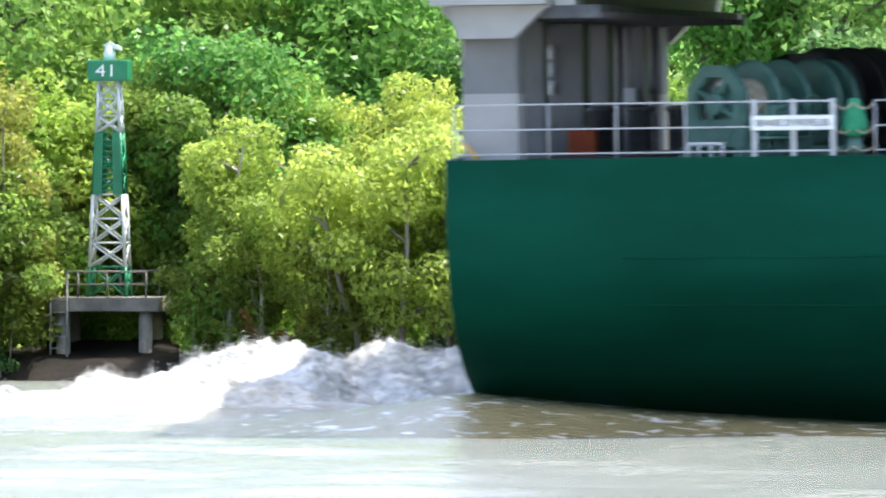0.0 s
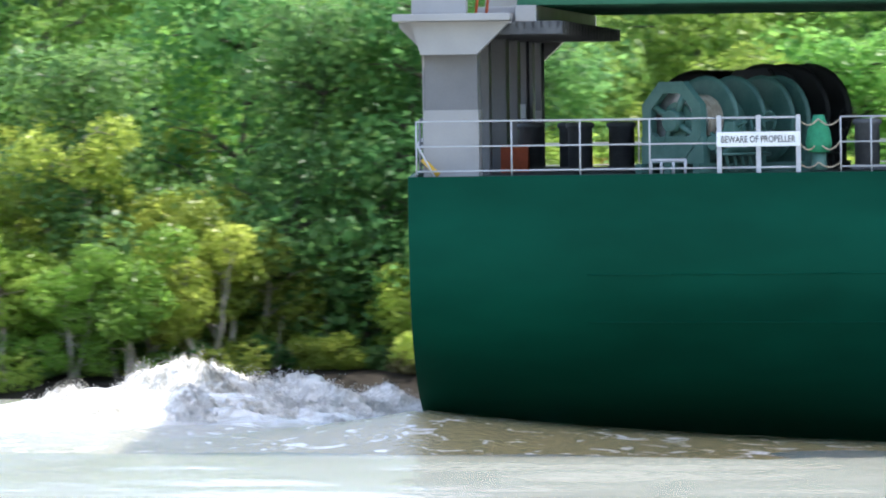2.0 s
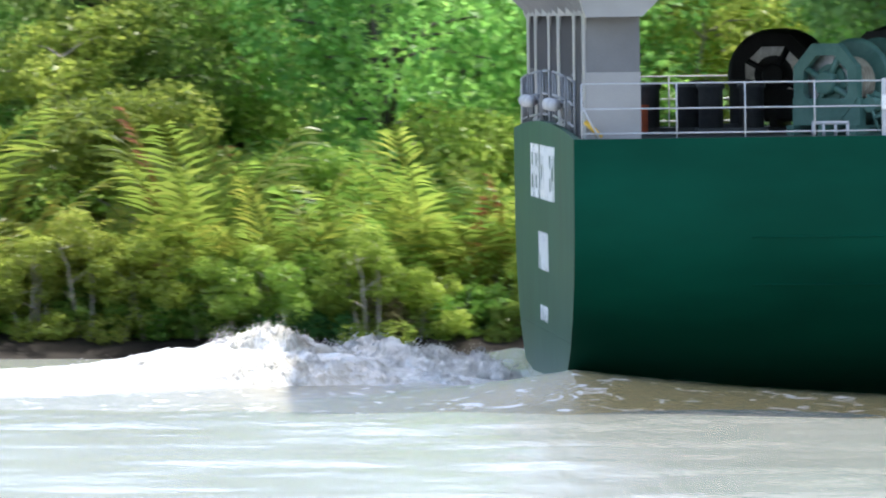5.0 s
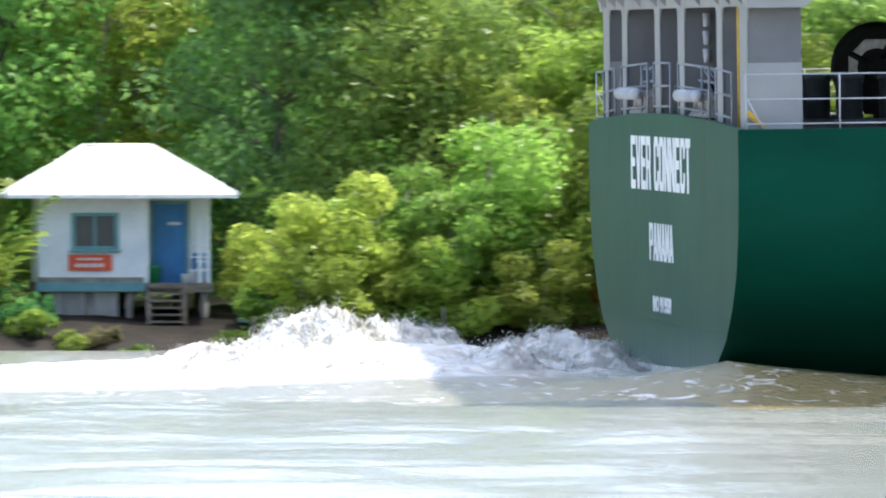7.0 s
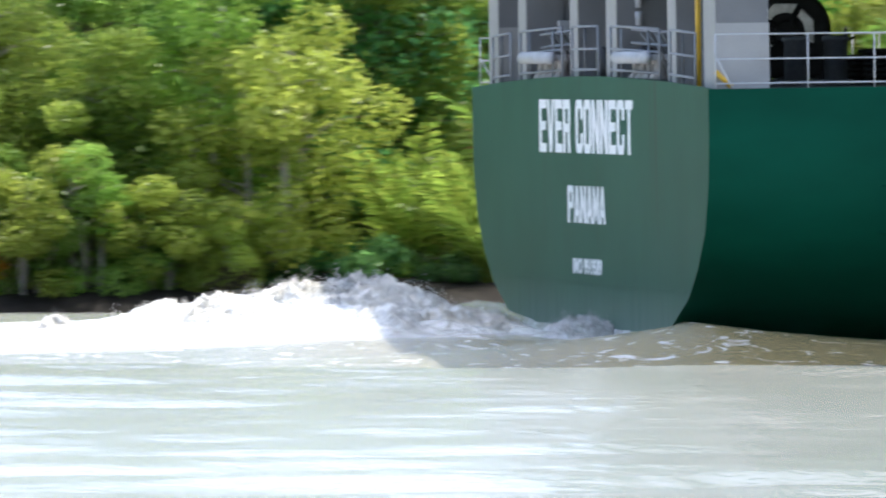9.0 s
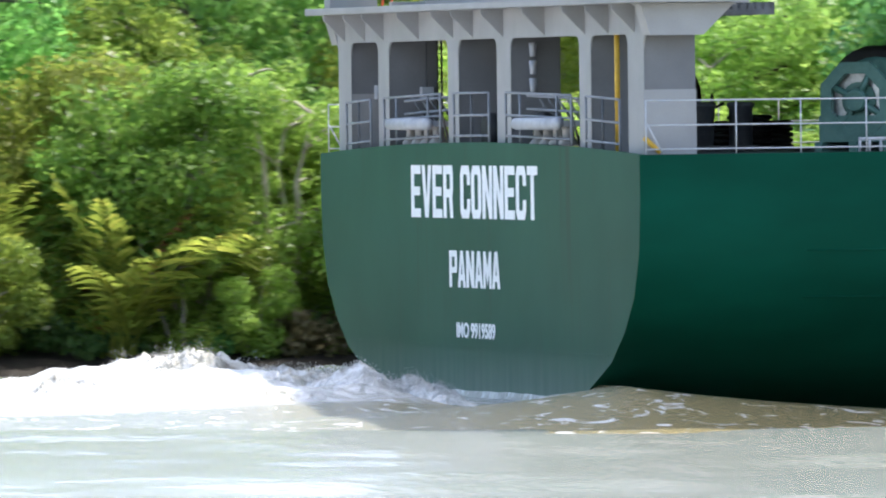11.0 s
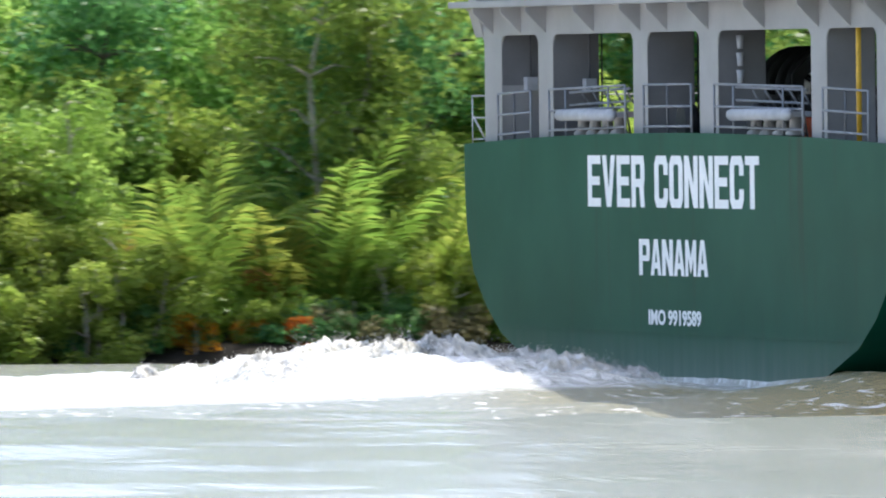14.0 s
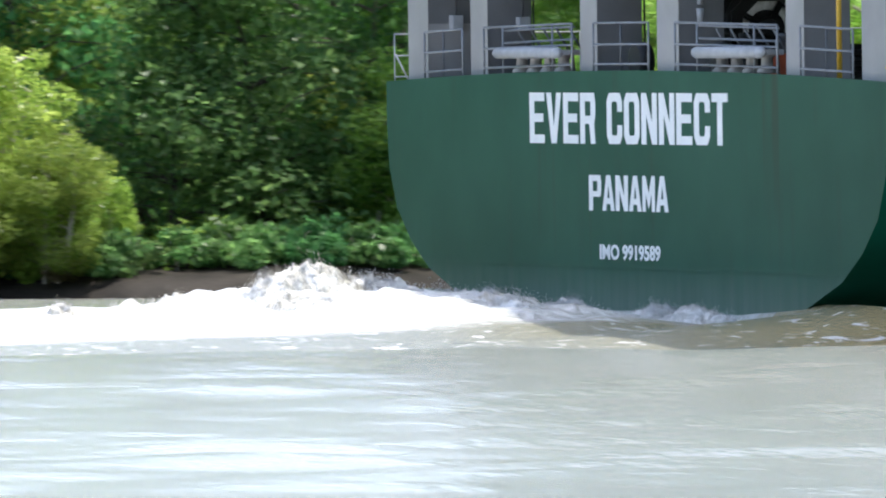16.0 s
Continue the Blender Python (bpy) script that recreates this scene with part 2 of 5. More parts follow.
YELLOW = surface("yellow_paint", (0.62, 0.36, 0.03), (0.75, 0.46, 0.05), 3, 0.5, 0.1)
SIGNW = surface("sign_white_enamel", (0.78, 0.79, 0.8), (0.85, 0.86, 0.86), 2, 0.35, 0.0, grain=0.03)
INK = surface("black_sign_paint", (0.02, 0.02, 0.02), (0.03, 0.03, 0.03), 4, 0.5, 0.0)
MUD = surface("wet_river_mud", (0.012, 0.010, 0.0085), (0.030, 0.025, 0.020), 0.8, 0.65, 0.6, fine=6, grain=0.4)
MUD.node_tree.nodes["Principled BSDF"].inputs["Specular IOR Level"].default_value = 0.08
WATER = water_surface()
FOAM = foam_surface("wake_foam", (0.38, 0.38, 0.345), (0.64, 0.64, 0.63), 0.5, edge_brown=(0.24, 0.20, 0.10))
FOAM.node_tree.nodes["Principled BSDF"].inputs["Roughness"].default_value = 0.25
SPRAY = foam_surface("white_spray", (0.44, 0.42, 0.365), (0.66, 0.655, 0.64), 3.0, 2.2)
GREYSPRAY = foam_surface("grey_spray", (0.42, 0.42, 0.40), (0.70, 0.70, 0.69), 2.5, 2.2)
BARK = surface("pale_mangrove_bark", (0.22, 0.19, 0.15), (0.42, 0.38, 0.31), 2, 0.85, 0.5, fine=18, stretch=(1, 1, 0.4), spread=0.3)
DARKBARK = surface("dark_bark", (0.06, 0.05, 0.04), (0.13, 0.11, 0.085), 2, 0.9, 0.5, fine=14, stretch=(1, 1, 0.4), spread=0.3)
LEAF_Y = foliage("yellow_green_leaves", (0.175, 0.285, 0.052), (0.315, 0.44, 0.085), (0.455, 0.56, 0.14))
LEAF_S = foliage("sunny_yellow_green_leaves", (0.19, 0.28, 0.053), (0.34, 0.435, 0.086), (0.475, 0.545, 0.14))
LEAF_G = foliage("mid_green_leaves", (0.12, 0.222, 0.042), (0.235, 0.352, 0.065), (0.365, 0.462, 0.10))
LEAF_D = foliage("deep_green_leaves", (0.11, 0.25, 0.062), (0.21, 0.375, 0.088), (0.33, 0.48, 0.12), value=0.28)
# deep green leaves again, darker: shade between the trees put into their colour
LEAF_SHADE = foliage("shade_green_leaves", (0.060, 0.165, 0.062), (0.12, 0.265, 0.085), (0.21, 0.38, 0.12))
GREYTWIG = foliage("withered_grey_leaves", (0.13, 0.13, 0.06), (0.20, 0.18, 0.09), (0.27, 0.25, 0.12), hue=0.02)
FROND = foliage("palm_frond_leaves", (0.13, 0.215, 0.036), (0.24, 0.325, 0.055), (0.41, 0.43, 0.09), hue=0.035)
FLAME = foliage("orange_leaves", (0.40, 0.13, 0.02), (0.55, 0.22, 0.03), (0.50, 0.36, 0.05), hue=0.02)
DRY = foliage("dry_brown_fronds", (0.16, 0.075, 0.03), (0.27, 0.13, 0.05), (0.36, 0.2, 0.09), hue=0.02)


# ---- shapes ----
def box(bm, x0, x1, y0, y1, z0, z1, bevel=0.0):
    v = [bm.verts.new(p) for p in ((x0, y0, z0), (x1, y0, z0), (x1, y1, z0), (x0, y1, z0), (x0, y0, z1), (x1, y0, z1), (x1, y1, z1), (x0, y1, z1))]
    f = [bm.faces.new([v[i] for i in q]) for q in ((3, 2, 1, 0), (4, 5, 6, 7), (0, 1, 5, 4), (1, 2, 6, 5), (2, 3, 7, 6), (3, 0, 4, 7))]
    if bevel:
        bmesh.ops.bevel(bm, geom=list({e for q in f for e in q.edges}), offset=bevel, segments=2, profile=0.7, affect="EDGES")


def rod(bm, a, b, r, r2=None, seg=8, caps=True):
    a, b = Vector(a), Vector(b)
    r2 = r if r2 is None else r2
    q = (b - a).to_track_quat("Z", "Y")
    rings = []
    for p, rad in ((a, r), (b, r2)):
        rings.append([bm.verts.new(p + q @ Vector((rad * math.cos(i * math.tau / seg), rad * math.sin(i * math.tau / seg), 0))) for i in range(seg)])
    for i in range(seg):
        bm.faces.new((rings[0][i], rings[0][(i + 1) % seg], rings[1][(i + 1) % seg], rings[1][i])).smooth = True
    if caps:
        bm.faces.new(rings[0][::-1])
        bm.faces.new(rings[1])


def lathe(bm, profile, seg=20, at=(0, 0, 0), axis=(0, 0, 1)):
    """A turned body: rows of (radius, height) along the axis."""
    q = Vector(axis).to_track_quat("Z", "Y")
    rings = [[bm.verts.new(Vector(at) + q @ Vector((r * math.cos(i * math.tau / seg), r * math.sin(i * math.tau / seg), h))) for i in range(seg)] for r, h in profile]
    for a, b in zip(rings, rings[1:]):
        for i in range(seg):
            bm.faces.new((a[i], a[(i + 1) % seg], b[(i + 1) % seg], b[i])).smooth = True
    bm.faces.new(rings[0][::-1])
    bm.faces.new(rings[-1])


def prism(bm, outline, y0, y1):
    """An outline in x, z drawn out from y0 to y1."""
    a = [bm.verts.new((x, y0, z)) for x, z in outline]
    b = [bm.verts.new((x, y1, z)) for x, z in outline]
    bm.faces.new(a)
    bm.faces.new(b[::-1])
    for i in range(len(a)):
        j = (i + 1) % len(a)
        bm.faces.new((a[j], a[i], b[i], b[j]))


def part(name, bm, material, parent, label=""):
    me = bpy.data.meshes.new(name)
    bmesh.ops.recalc_face_normals(bm, faces=bm.faces)
    bm.to_mesh(me)
    bm.free()
    me.materials.append(material)
    ob = new(name, me)
    ob.parent = parent
    return tagged(ob, label)


def made(name, fill, material, parent, label=""):
    bm = bmesh.new()
    fill(bm)
    return part(name, bm, material, parent, label)


def sheet(name, verts, faces, material, parent=None, smooth=False):
    """A mesh from computed arrays."""
    me = bpy.data.meshes.new(name)
    verts, faces = np.asarray(verts, dtype=np.float32), np.asarray(faces, dtype=np.int32)
    k = faces.shape[1]
    me.vertices.add(len(verts))
    me.vertices.foreach_set("co", verts.ravel())
    me.loops.add(faces.size)
    me.loops.foreach_set("vertex_index", faces.ravel())
    me.polygons.add(len(faces))
    me.polygons.foreach_set("loop_start", np.arange(0, faces.size, k, dtype=np.int32))
    me.update(calc_edges=True)
    if smooth:
        me.polygons.foreach_set("use_smooth", np.ones(len(faces), dtype=bool))
    me.materials.append(material)
    ob = new(name, me)
    ob.parent = parent
    return ob


def grid_faces(nx, ny):
    i = np.arange(nx - 1)[:, None] * ny + np.arange(ny - 1)[None, :]
    return np.stack([i, i + ny, i + ny + 1, i + 1], axis=-1).reshape(-1, 4)


def lettering(name, text, width, height, m, material, parent, bold=0.0, deep=0.006):
    """Raised letters of that width and height, centred on the pose m in the parent's space."""
    cu = bpy.data.curves.new(name, "FONT")
    cu.body, cu.align_x, cu.align_y, cu.offset, cu.extrude, cu.resolution_u = text, "CENTER", "CENTER", bold, 0.02, 4
    tmp = new(name, cu)
    bpy.context.view_layer.update()
    me = bpy.data.meshes.new_from_object(tmp.evaluated_get(bpy.context.evaluated_depsgraph_get()))
    bpy.data.objects.remove(tmp)
    co = np.array([v.co for v in me.vertices])
    lo, hi = co.min(0), co.max(0)
    co = (co - (lo + hi) / 2) * np.array([width / (hi[0] - lo[0]), height / (hi[1] - lo[1]), deep / 0.04])
    me.vertices.foreach_set("co", co.astype(np.float32).ravel())
    me.update()
    me.materials.clear()
    me.materials.append(material)
    me.name = name
    ob = new(name, me)
    ob.parent = parent
    ob.matrix_basis = m
    return ob


def empty(name, label, category, group="", m=None):
    ob = new(name)
    if m is not None:
        ob.matrix_basis = m
    return tagged(ob, label, category, group)


ASTERN = lambda x, y, z: Matrix(((0, 0, -1, x), (-1, 0, 0, y), (0, 1, 0, z), (0, 0, 0, 1)))     # faces aft
ABREAST = lambda x, y, z: Matrix(((1, 0, 0, x), (0, 0, -1, y), (0, 1, 0, z), (0, 0, 0, 1)))     # faces the river's near side


# ---- river, bank ----
def river():
    xs, ys = np.linspace(-70, 160, 300), np.linspace(130, 306, 330)
    X, Y = np.meshgrid(xs, ys, indexing="ij")
    rng = np.random.default_rng(4)
    Z = np.zeros_like(X)
    for _ in range(46):
        L = rng.uniform(1.6, 9.0)
        a = rng.normal(-1.45, 0.45)
        Z += 0.0022 * L ** 0.9 * np.sin((np.cos(a) * X + np.sin(a) * Y) * math.tau / L + rng.uniform(0, 6.3))
    edge = np.minimum(np.minimum(X + 70, 160 - X) / 12, np.minimum(Y - 130, 306 - Y) / 12).clip(0, 1)
    Z = Z * edge
    verts = np.stack([X, Y, Z], -1).reshape(-1, 3)
    faces = grid_faces(300, 330)
    # the rest of the sheet, out to the horizon
    far = [(-2500, -2500), (-70, -2500), (160, -2500), (2500, -2500), (-2500, 130), (-70, 130), (160, 130), (2500, 130),
           (-2500, 306), (-70, 306), (160, 306), (2500, 306)]
    n0 = len(verts)
    verts = np.vstack([verts, [(x, y, 0) for x, y in far]])
    more = [(0, 1, 5, 4), (1, 2, 6, 5), (2, 3, 7, 6), (4, 5, 9, 8), (6, 7, 11, 10)]
    faces = np.vstack([faces, [[n0 + i for i in q] for q in more]])
    ob = sheet("water", verts, faces, WATER, smooth=True)
    tagged(ob, "pale muddy river with small wind ripples", "river", kind="structure")


def bank_height(x, y):
    edge = 307 + 1.2 * math.sin(x * 0.11) + 0.7 * math.sin(x * 0.37 + 1) + (3.0 if x < -20 else 0.0) * min(1, (-20 - x) / 10 if x < -20 else 0)
    d = y - edge
    return -1.2 + 1.5 / (1 + math.exp(-d * 2.2)) + 0.5 * min(1, max(0, d - 0.5) / 4) if d < 60 else 0.8


def bank():
    xs = np.concatenate([[-2500, -600], np.arange(-80, 175, 0.6), [700, 2500]])
    ys = np.concatenate([np.arange(303, 316, 0.4), np.arange(316, 345, 3), [380, 600, 2600]])
    verts = []
    for x in xs:
        for y in ys:
            z = bank_height(x, y)
            if -85 < x < 180 and y < 346:
                z += 0.10 * noise.noise((x * 1.3, y * 1.3, 0)) + 0.14 * noise.noise((x * 0.4, y * 0.5, 5))
            verts.append((x, y, z))
    ob = sheet("ground", verts, grid_faces(len(xs), len(ys)), MUD, smooth=True)
    tagged(ob, "dark wet mud bank under the mangroves", "river bank", kind="structure")


river()
bank()


# ---- the ship ----
SHIP = empty("container_ship", "dark green container ship, its stern passing with white lettering", "ship")
STERN = [(5.3, 13.8), (4.4, 13.8), (3.4, 13.68), (2.5, 13.25), (1.8, 12.45), (1.2, 11.4), (0.55, 9.3), (0.0, 6.9), (-0.5, 4.0), (-0.95, 0.6)]


def stern_half(z):
    zs, bs = [p[0] for p in STERN][::-1], [p[1] for p in STERN][::-1]
    return float(np.interp(z, zs, bs))


def camber(y):
    return 0.24 * max(0.0, 1 - (y / HALF) ** 2)


def hull_fill(bm):
    levels = [p[0] for p in STERN[:-1]] + [-0.95]
    stations = [0, 1.5, 3, 5, 8, 12, 18, 26, 35, 45, 70, 110, 130, 145, 156, 164, 169, 171.5]
    rows = []
    for x in stations:
        s = min(1, x / 45) ** 1.25
        bow = max(0, (x - 118) / 53.5)
        taper = max(0.01, 1 - bow ** 2.2)
        row = []
        for i, (z, b) in enumerate(STERN):
            low = z - s * 6.0 * (i / (len(STERN) - 1)) ** 2.0
            full = HALF if i < 7 else HALF - (i - 6) ** 2 * 0.9
            flare = taper if i < 3 else max(0.008, taper - bow * 0.25 * (i - 2) / 7)
            row.append((x, (b * (1 - s) + full * s) * flare, low))
        rows.append(row)
    for side in (-1, 1):
        vs = [[bm.verts.new((x, side * y, z)) for x, y, z in row] for row in rows]
        for a, b in zip(vs, vs[1:]):
            for i in range(len(a) - 1):
                bm.faces.new((a[i], a[i + 1], b[i + 1], b[i])).smooth = True
        if side == -1:
            near = vs
    for a, b, c, d in zip(near, near[1:], vs, vs[1:]):                 # bottom
        bm.faces.new((a[-1], c[-1], d[-1], b[-1]))
    bm.faces.new([v for v in near[-1]] + [v for v in vs[-1]][::-1])     # stem


def transom_fill(bm):
    """The flat stern plate, 12 cm thick, with its cambered top edge."""
    top = [(y, DECK + camber(y)) for y in np.linspace(-HALF, HALF, 25)]
    low = [(b, z) for z, b in STERN[1:]]
    ring = top + low + [(-y, z) for y, z in low[::-1]]
    a = [bm.verts.new((-0.004, y, z)) for y, z in ring]
    b = [bm.verts.new((0.12, y * 0.999, z)) for y, z in ring]
    bm.faces.new(a)
    bm.faces.new(b[::-1])
    for i in range(len(ring)):
        j = (i + 1) % len(ring)
        bm.faces.new((a[i], b[i], b[j], a[j]))


def deck_fill(bm):
    ys = np.linspace(-HALF + 0.02, HALF - 0.02, 17)
    xs = [0.13, 20, 60, 118, 140, 155]
    vs = [[bm.verts.new((x, y * max(0.05, 1 - max(0, (x - 118) / 53.5) ** 2.2), DECK - 0.02 + camber(y) * 0.25)) for y in ys] for x in xs]
    for a, b in zip(vs, vs[1:]):
        for i in range(len(ys) - 1):
            bm.faces.new((a[i], b[i], b[i + 1], a[i + 1]))


hull = made("hull", hull_fill, HULL, SHIP, "dark green painted steel side plating")


def strake_fill(side, level):
    """A horizontal weld bead along the side plating."""
    def fill(bm):
        z, b = STERN[level]
        pts = []
        for x in (3.4, 5, 8, 12, 18, 26):
            u = (x / 45) ** 1.25
            pts.append((x, side * (b * (1 - u) + HALF * u), z - u * 6.0 * (level / (len(STERN) - 1)) ** 2.0))
        for p, q in zip(pts, pts[1:]):
            rod(bm, p, q, 0.016, seg=6)
    return fill


for side in (-1, 1):
    for level in (2, 3):
        made("weld_bead", strake_fill(side, level), HULL, hull)
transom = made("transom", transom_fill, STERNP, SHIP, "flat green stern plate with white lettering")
made("deck", deck_fill, DECKP, SHIP, "dark aft mooring deck")

# lettering and plate seams on the stern


def strokes(ch):
    """A heavy block capital as convex pieces in a unit square."""
    t, v, c, d = 0.31, 0.17, 0.16, 0.05
    bar = lambda x0, x1, y0, y1: [(x0, y0), (x1, y0), (x1, y1), (x0, y1)]
    flip = lambda p: [(1 - x, y) for x, y in p][::-1]
    left, right = bar(0, t, 0, 1), bar(1 - t, 1, 0, 1)
    if ch == "E":
        return [left, bar(t, 1, 0, v), bar(t, 0.92, 0.42, 0.59), bar(t, 1, 1 - v, 1)]
    if ch == "T":
        return [bar(0, 1, 1 - v, 1), bar(0.34, 0.66, 0, 1 - v)]
    if ch == "N":
        return [left, right, [(t, 1), (t, 0.58), (1 - t, 0), (1 - t, 0.42)]]
    if ch == "V":
        leg = [(0, 1), (0.33, 0), (0.5, 0), (0.5, 0.30), (0.32, 1)]
        return [leg, flip(leg)]
    if ch == "A":
        leg = [(0, 0), (0.30, 0), (0.5, 0.76), (0.5, 1), (0.34, 1)]
        return [leg, flip(leg), [(0.35, 0.19), (0.65, 0.19), (0.605, 0.36), (0.395, 0.36)]]
    if ch == "M":
        slope = [(0.25, 1), (0.25, 0.52), (0.5, 0.08), (0.5, 0.52)]
        return [bar(0, 0.25, 0, 1), bar(0.75, 1, 0, 1), slope, flip(slope)]
    if ch in "PR":
        bowl = [left, [(t, 1 - v), (1 - t, 1 - v), (1, 1 - v), (0.92, 1), (t, 1)], bar(1 - t, 1, 0.55, 1 - v), [(t, 0.39), (0.92, 0.39), (1, 0.55), (t, 0.55)]]
        return bowl + ([[(0.60, 0.39), (0.70, 0), (1, 0), (0.92, 0.39)]] if ch == "R" else [])
    outer = [(c, 0), (1 - c, 0), (1, c), (1, 1 - c), (1 - c, 1), (c, 1), (0, 1 - c), (0, c)]
    inner = [(t + d, v), (1 - t - d, v), (1 - t, v + d), (1 - t, 1 - v - d), (1 - t - d, 1 - v), (t + d, 1 - v), (t, 1 - v - d), (t, v + d)]
    ring = [[outer[i], outer[(i + 1) % 8], inner[(i + 1) % 8], inner[i]] for i in range(8)]
    if ch == "C":
        ring[2:3] = [[(1, c), (1, 0.37), (1 - t, 0.37), (1 - t, v + d)], [(1, 0.63), (1, 1 - c), (1 - t, 1 - v - d), (1 - t, 0.63)]]
    return ring


def block_word(text, left, pitch, width, height, z):
    """Block letters of one width, painted from the left as read from astern."""
    for i, ch in enumerate(text):
        bm = bmesh.new()
        for piece in strokes(ch):
            front = [bm.verts.new(((x - 0.5) * width, (y - 0.5) * height, 0.003)) for x, y in piece]
            back = [bm.verts.new((*p.co.xy, -0.006)) for p in front]
            bm.faces.new(front)
            for k in range(len(front)):
                bm.faces.new((front[k - 1], back[k - 1], back[k], front[k]))
        bmesh.ops.remove_doubles(bm, verts=bm.verts, dist=0.0005)
        bmesh.ops.recalc_face_normals(bm, faces=bm.faces)
        part("letter", bm, LETTER, transom).matrix_basis = ASTERN(-0.012, left - i * pitch - width / 2, z)


block_word("EVER", 5.38, 0.955, 0.84, 1.09, 4.52)
block_word("CONNECT", 1.03, 0.955, 0.85, 1.09, 4.52)
block_word("PANAMA", 2.07, 0.74, 0.68, 0.76, 2.93)
lettering("ship_number", "IMO 9919589", 3.35, 0.33, ASTERN(-0.012, -0.17, 1.67), LETTER, transom, bold=0.035)


def seam_fill(bm):
    box(bm, -0.016, -0.005, -11.2, 11.2, 1.32, 1.35)


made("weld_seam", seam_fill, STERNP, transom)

# lashing bridge over the stern: seven box columns, fascia with knees, platform
COLUMNS = [(-13.15, -11.95), (-8.95, -8.05), (-2.3, -1.15), (2.2, 3.1), (8.45, 9.4), (11.95, 13.1)]
LBASE, LTOP, LDECK = DECK, DECK + 2.36, DECK + 2.97


def column_fill(y0, y1):
    return lambda bm: box(bm, 0.28, 1.32, y0, y1, LBASE - 0.05, LDECK - 0.28, 0.03)


def haunch_fill(y, side):
    """The rounded upper corner of an opening."""
    def fill(bm):
        r = 0.27
        arc = [(y + side * r * (1 - math.cos(i * math.pi / 8)), LTOP - r * (1 - math.sin(i * math.pi / 8))) for i in range(5)]
        ring = [(y, LTOP + 0.01)] + arc[::-1]
        a = [bm.verts.new((0.264, yy, zz)) for yy, zz in ring]
        b = [bm.verts.new((0.30, yy, zz)) for yy, zz in ring]
        bm.faces.new(a)
        bm.faces.new(b[::-1])
        for i in range(len(ring)):
            j = (i + 1) % len(ring)
            bm.faces.new((a[j], a[i], b[i], b[j]))
    return fill


bridge = empty("lashing_bridge", "light grey steel lashing bridge on box columns over the stern", "")
bridge.parent = SHIP
for y0, y1 in COLUMNS:
    # box columns, shade in their colour, behind a pale front plate with rounded openings
    made("column", column_fill(y0, y1), SHADEGREY, bridge, "box column, its grey darkened for shade")
    if abs(y0 + y1) > 24:                                           # corner columns: pale sleeve over the foot
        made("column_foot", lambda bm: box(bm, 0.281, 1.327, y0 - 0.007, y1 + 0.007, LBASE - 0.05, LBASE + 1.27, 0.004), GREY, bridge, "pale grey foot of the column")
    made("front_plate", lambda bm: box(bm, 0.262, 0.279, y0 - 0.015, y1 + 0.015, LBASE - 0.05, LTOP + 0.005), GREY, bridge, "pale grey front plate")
    made("haunch", haunch_fill(y0, -1), GREY, bridge)
    made("haunch", haunch_fill(y1, 1), GREY, bridge)
made("fascia", lambda bm: box(bm, 0.26, 0.42, -13.3, 13.2, LTOP, LDECK, 0.02), GREY, bridge)
made("platform", lambda bm: box(bm, -0.25, 2.0, -14.1, 14.1, LDECK, LDECK + 0.14, 0.02), GREY, bridge)
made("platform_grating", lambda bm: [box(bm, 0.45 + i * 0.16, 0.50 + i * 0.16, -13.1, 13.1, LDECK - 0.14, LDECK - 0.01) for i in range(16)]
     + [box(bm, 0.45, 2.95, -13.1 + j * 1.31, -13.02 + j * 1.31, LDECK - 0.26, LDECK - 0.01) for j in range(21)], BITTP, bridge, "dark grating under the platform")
for y in (-12.5, -10.4, -8.5, -5.2, -1.7, 0.9, 2.65, 5.7, 8.9, 10.6, 12.5):
    made("knee", lambda bm, y=y: prism(bm, [(0.27, LDECK - 0.01), (-0.22, LDECK - 0.01), (-0.20, LDECK - 0.12), (0.27, LTOP + 0.02)], y - 0.03, y + 0.03), GREY, bridge)
for s in (-1, 1):                                                   # flared heads of the corner columns
    y0, y1 = sorted((s * 13.16, s * 13.72))
    made("corner_bracket", lambda bm: prism(bm, [(0.08, LDECK - 0.01), (1.98, LDECK - 0.01), (1.34, LTOP - 0.03), (0.26, LTOP - 0.03)], y0, y1), GREY, bridge)
    made("bracket_flange", lambda bm: box(bm, 0.06, 2.0, y0 - 0.02, y1 + 0.02, LDECK - 0.055, LDECK - 0.012), GREY, bridge)
    made("lashing_post", lambda bm: box(bm, 0.10, 1.15, s * 13.45 - 0.28, s * 13.45 + 0.28, LDECK + 0.13, LDECK + 2.9, 0.03), GREY, bridge)
    for x in (1.32, 1.52):
        made("lashing_rod", lambda bm: rod(bm, (x, s * 13.5, LDECK + 0.12), (x + 0.25, s * 12.9, LDECK + 2.6), 0.03, seg=6), ORANGE, bridge, "red-brown lashing rod")
made("yellow_pipe", lambda bm: rod(bm, (0.45, -10.35, DECK), (0.45, -10.35, LDECK - 0.02), 0.055, seg=12), YELLOW, bridge, "yellow painted upright pipe")
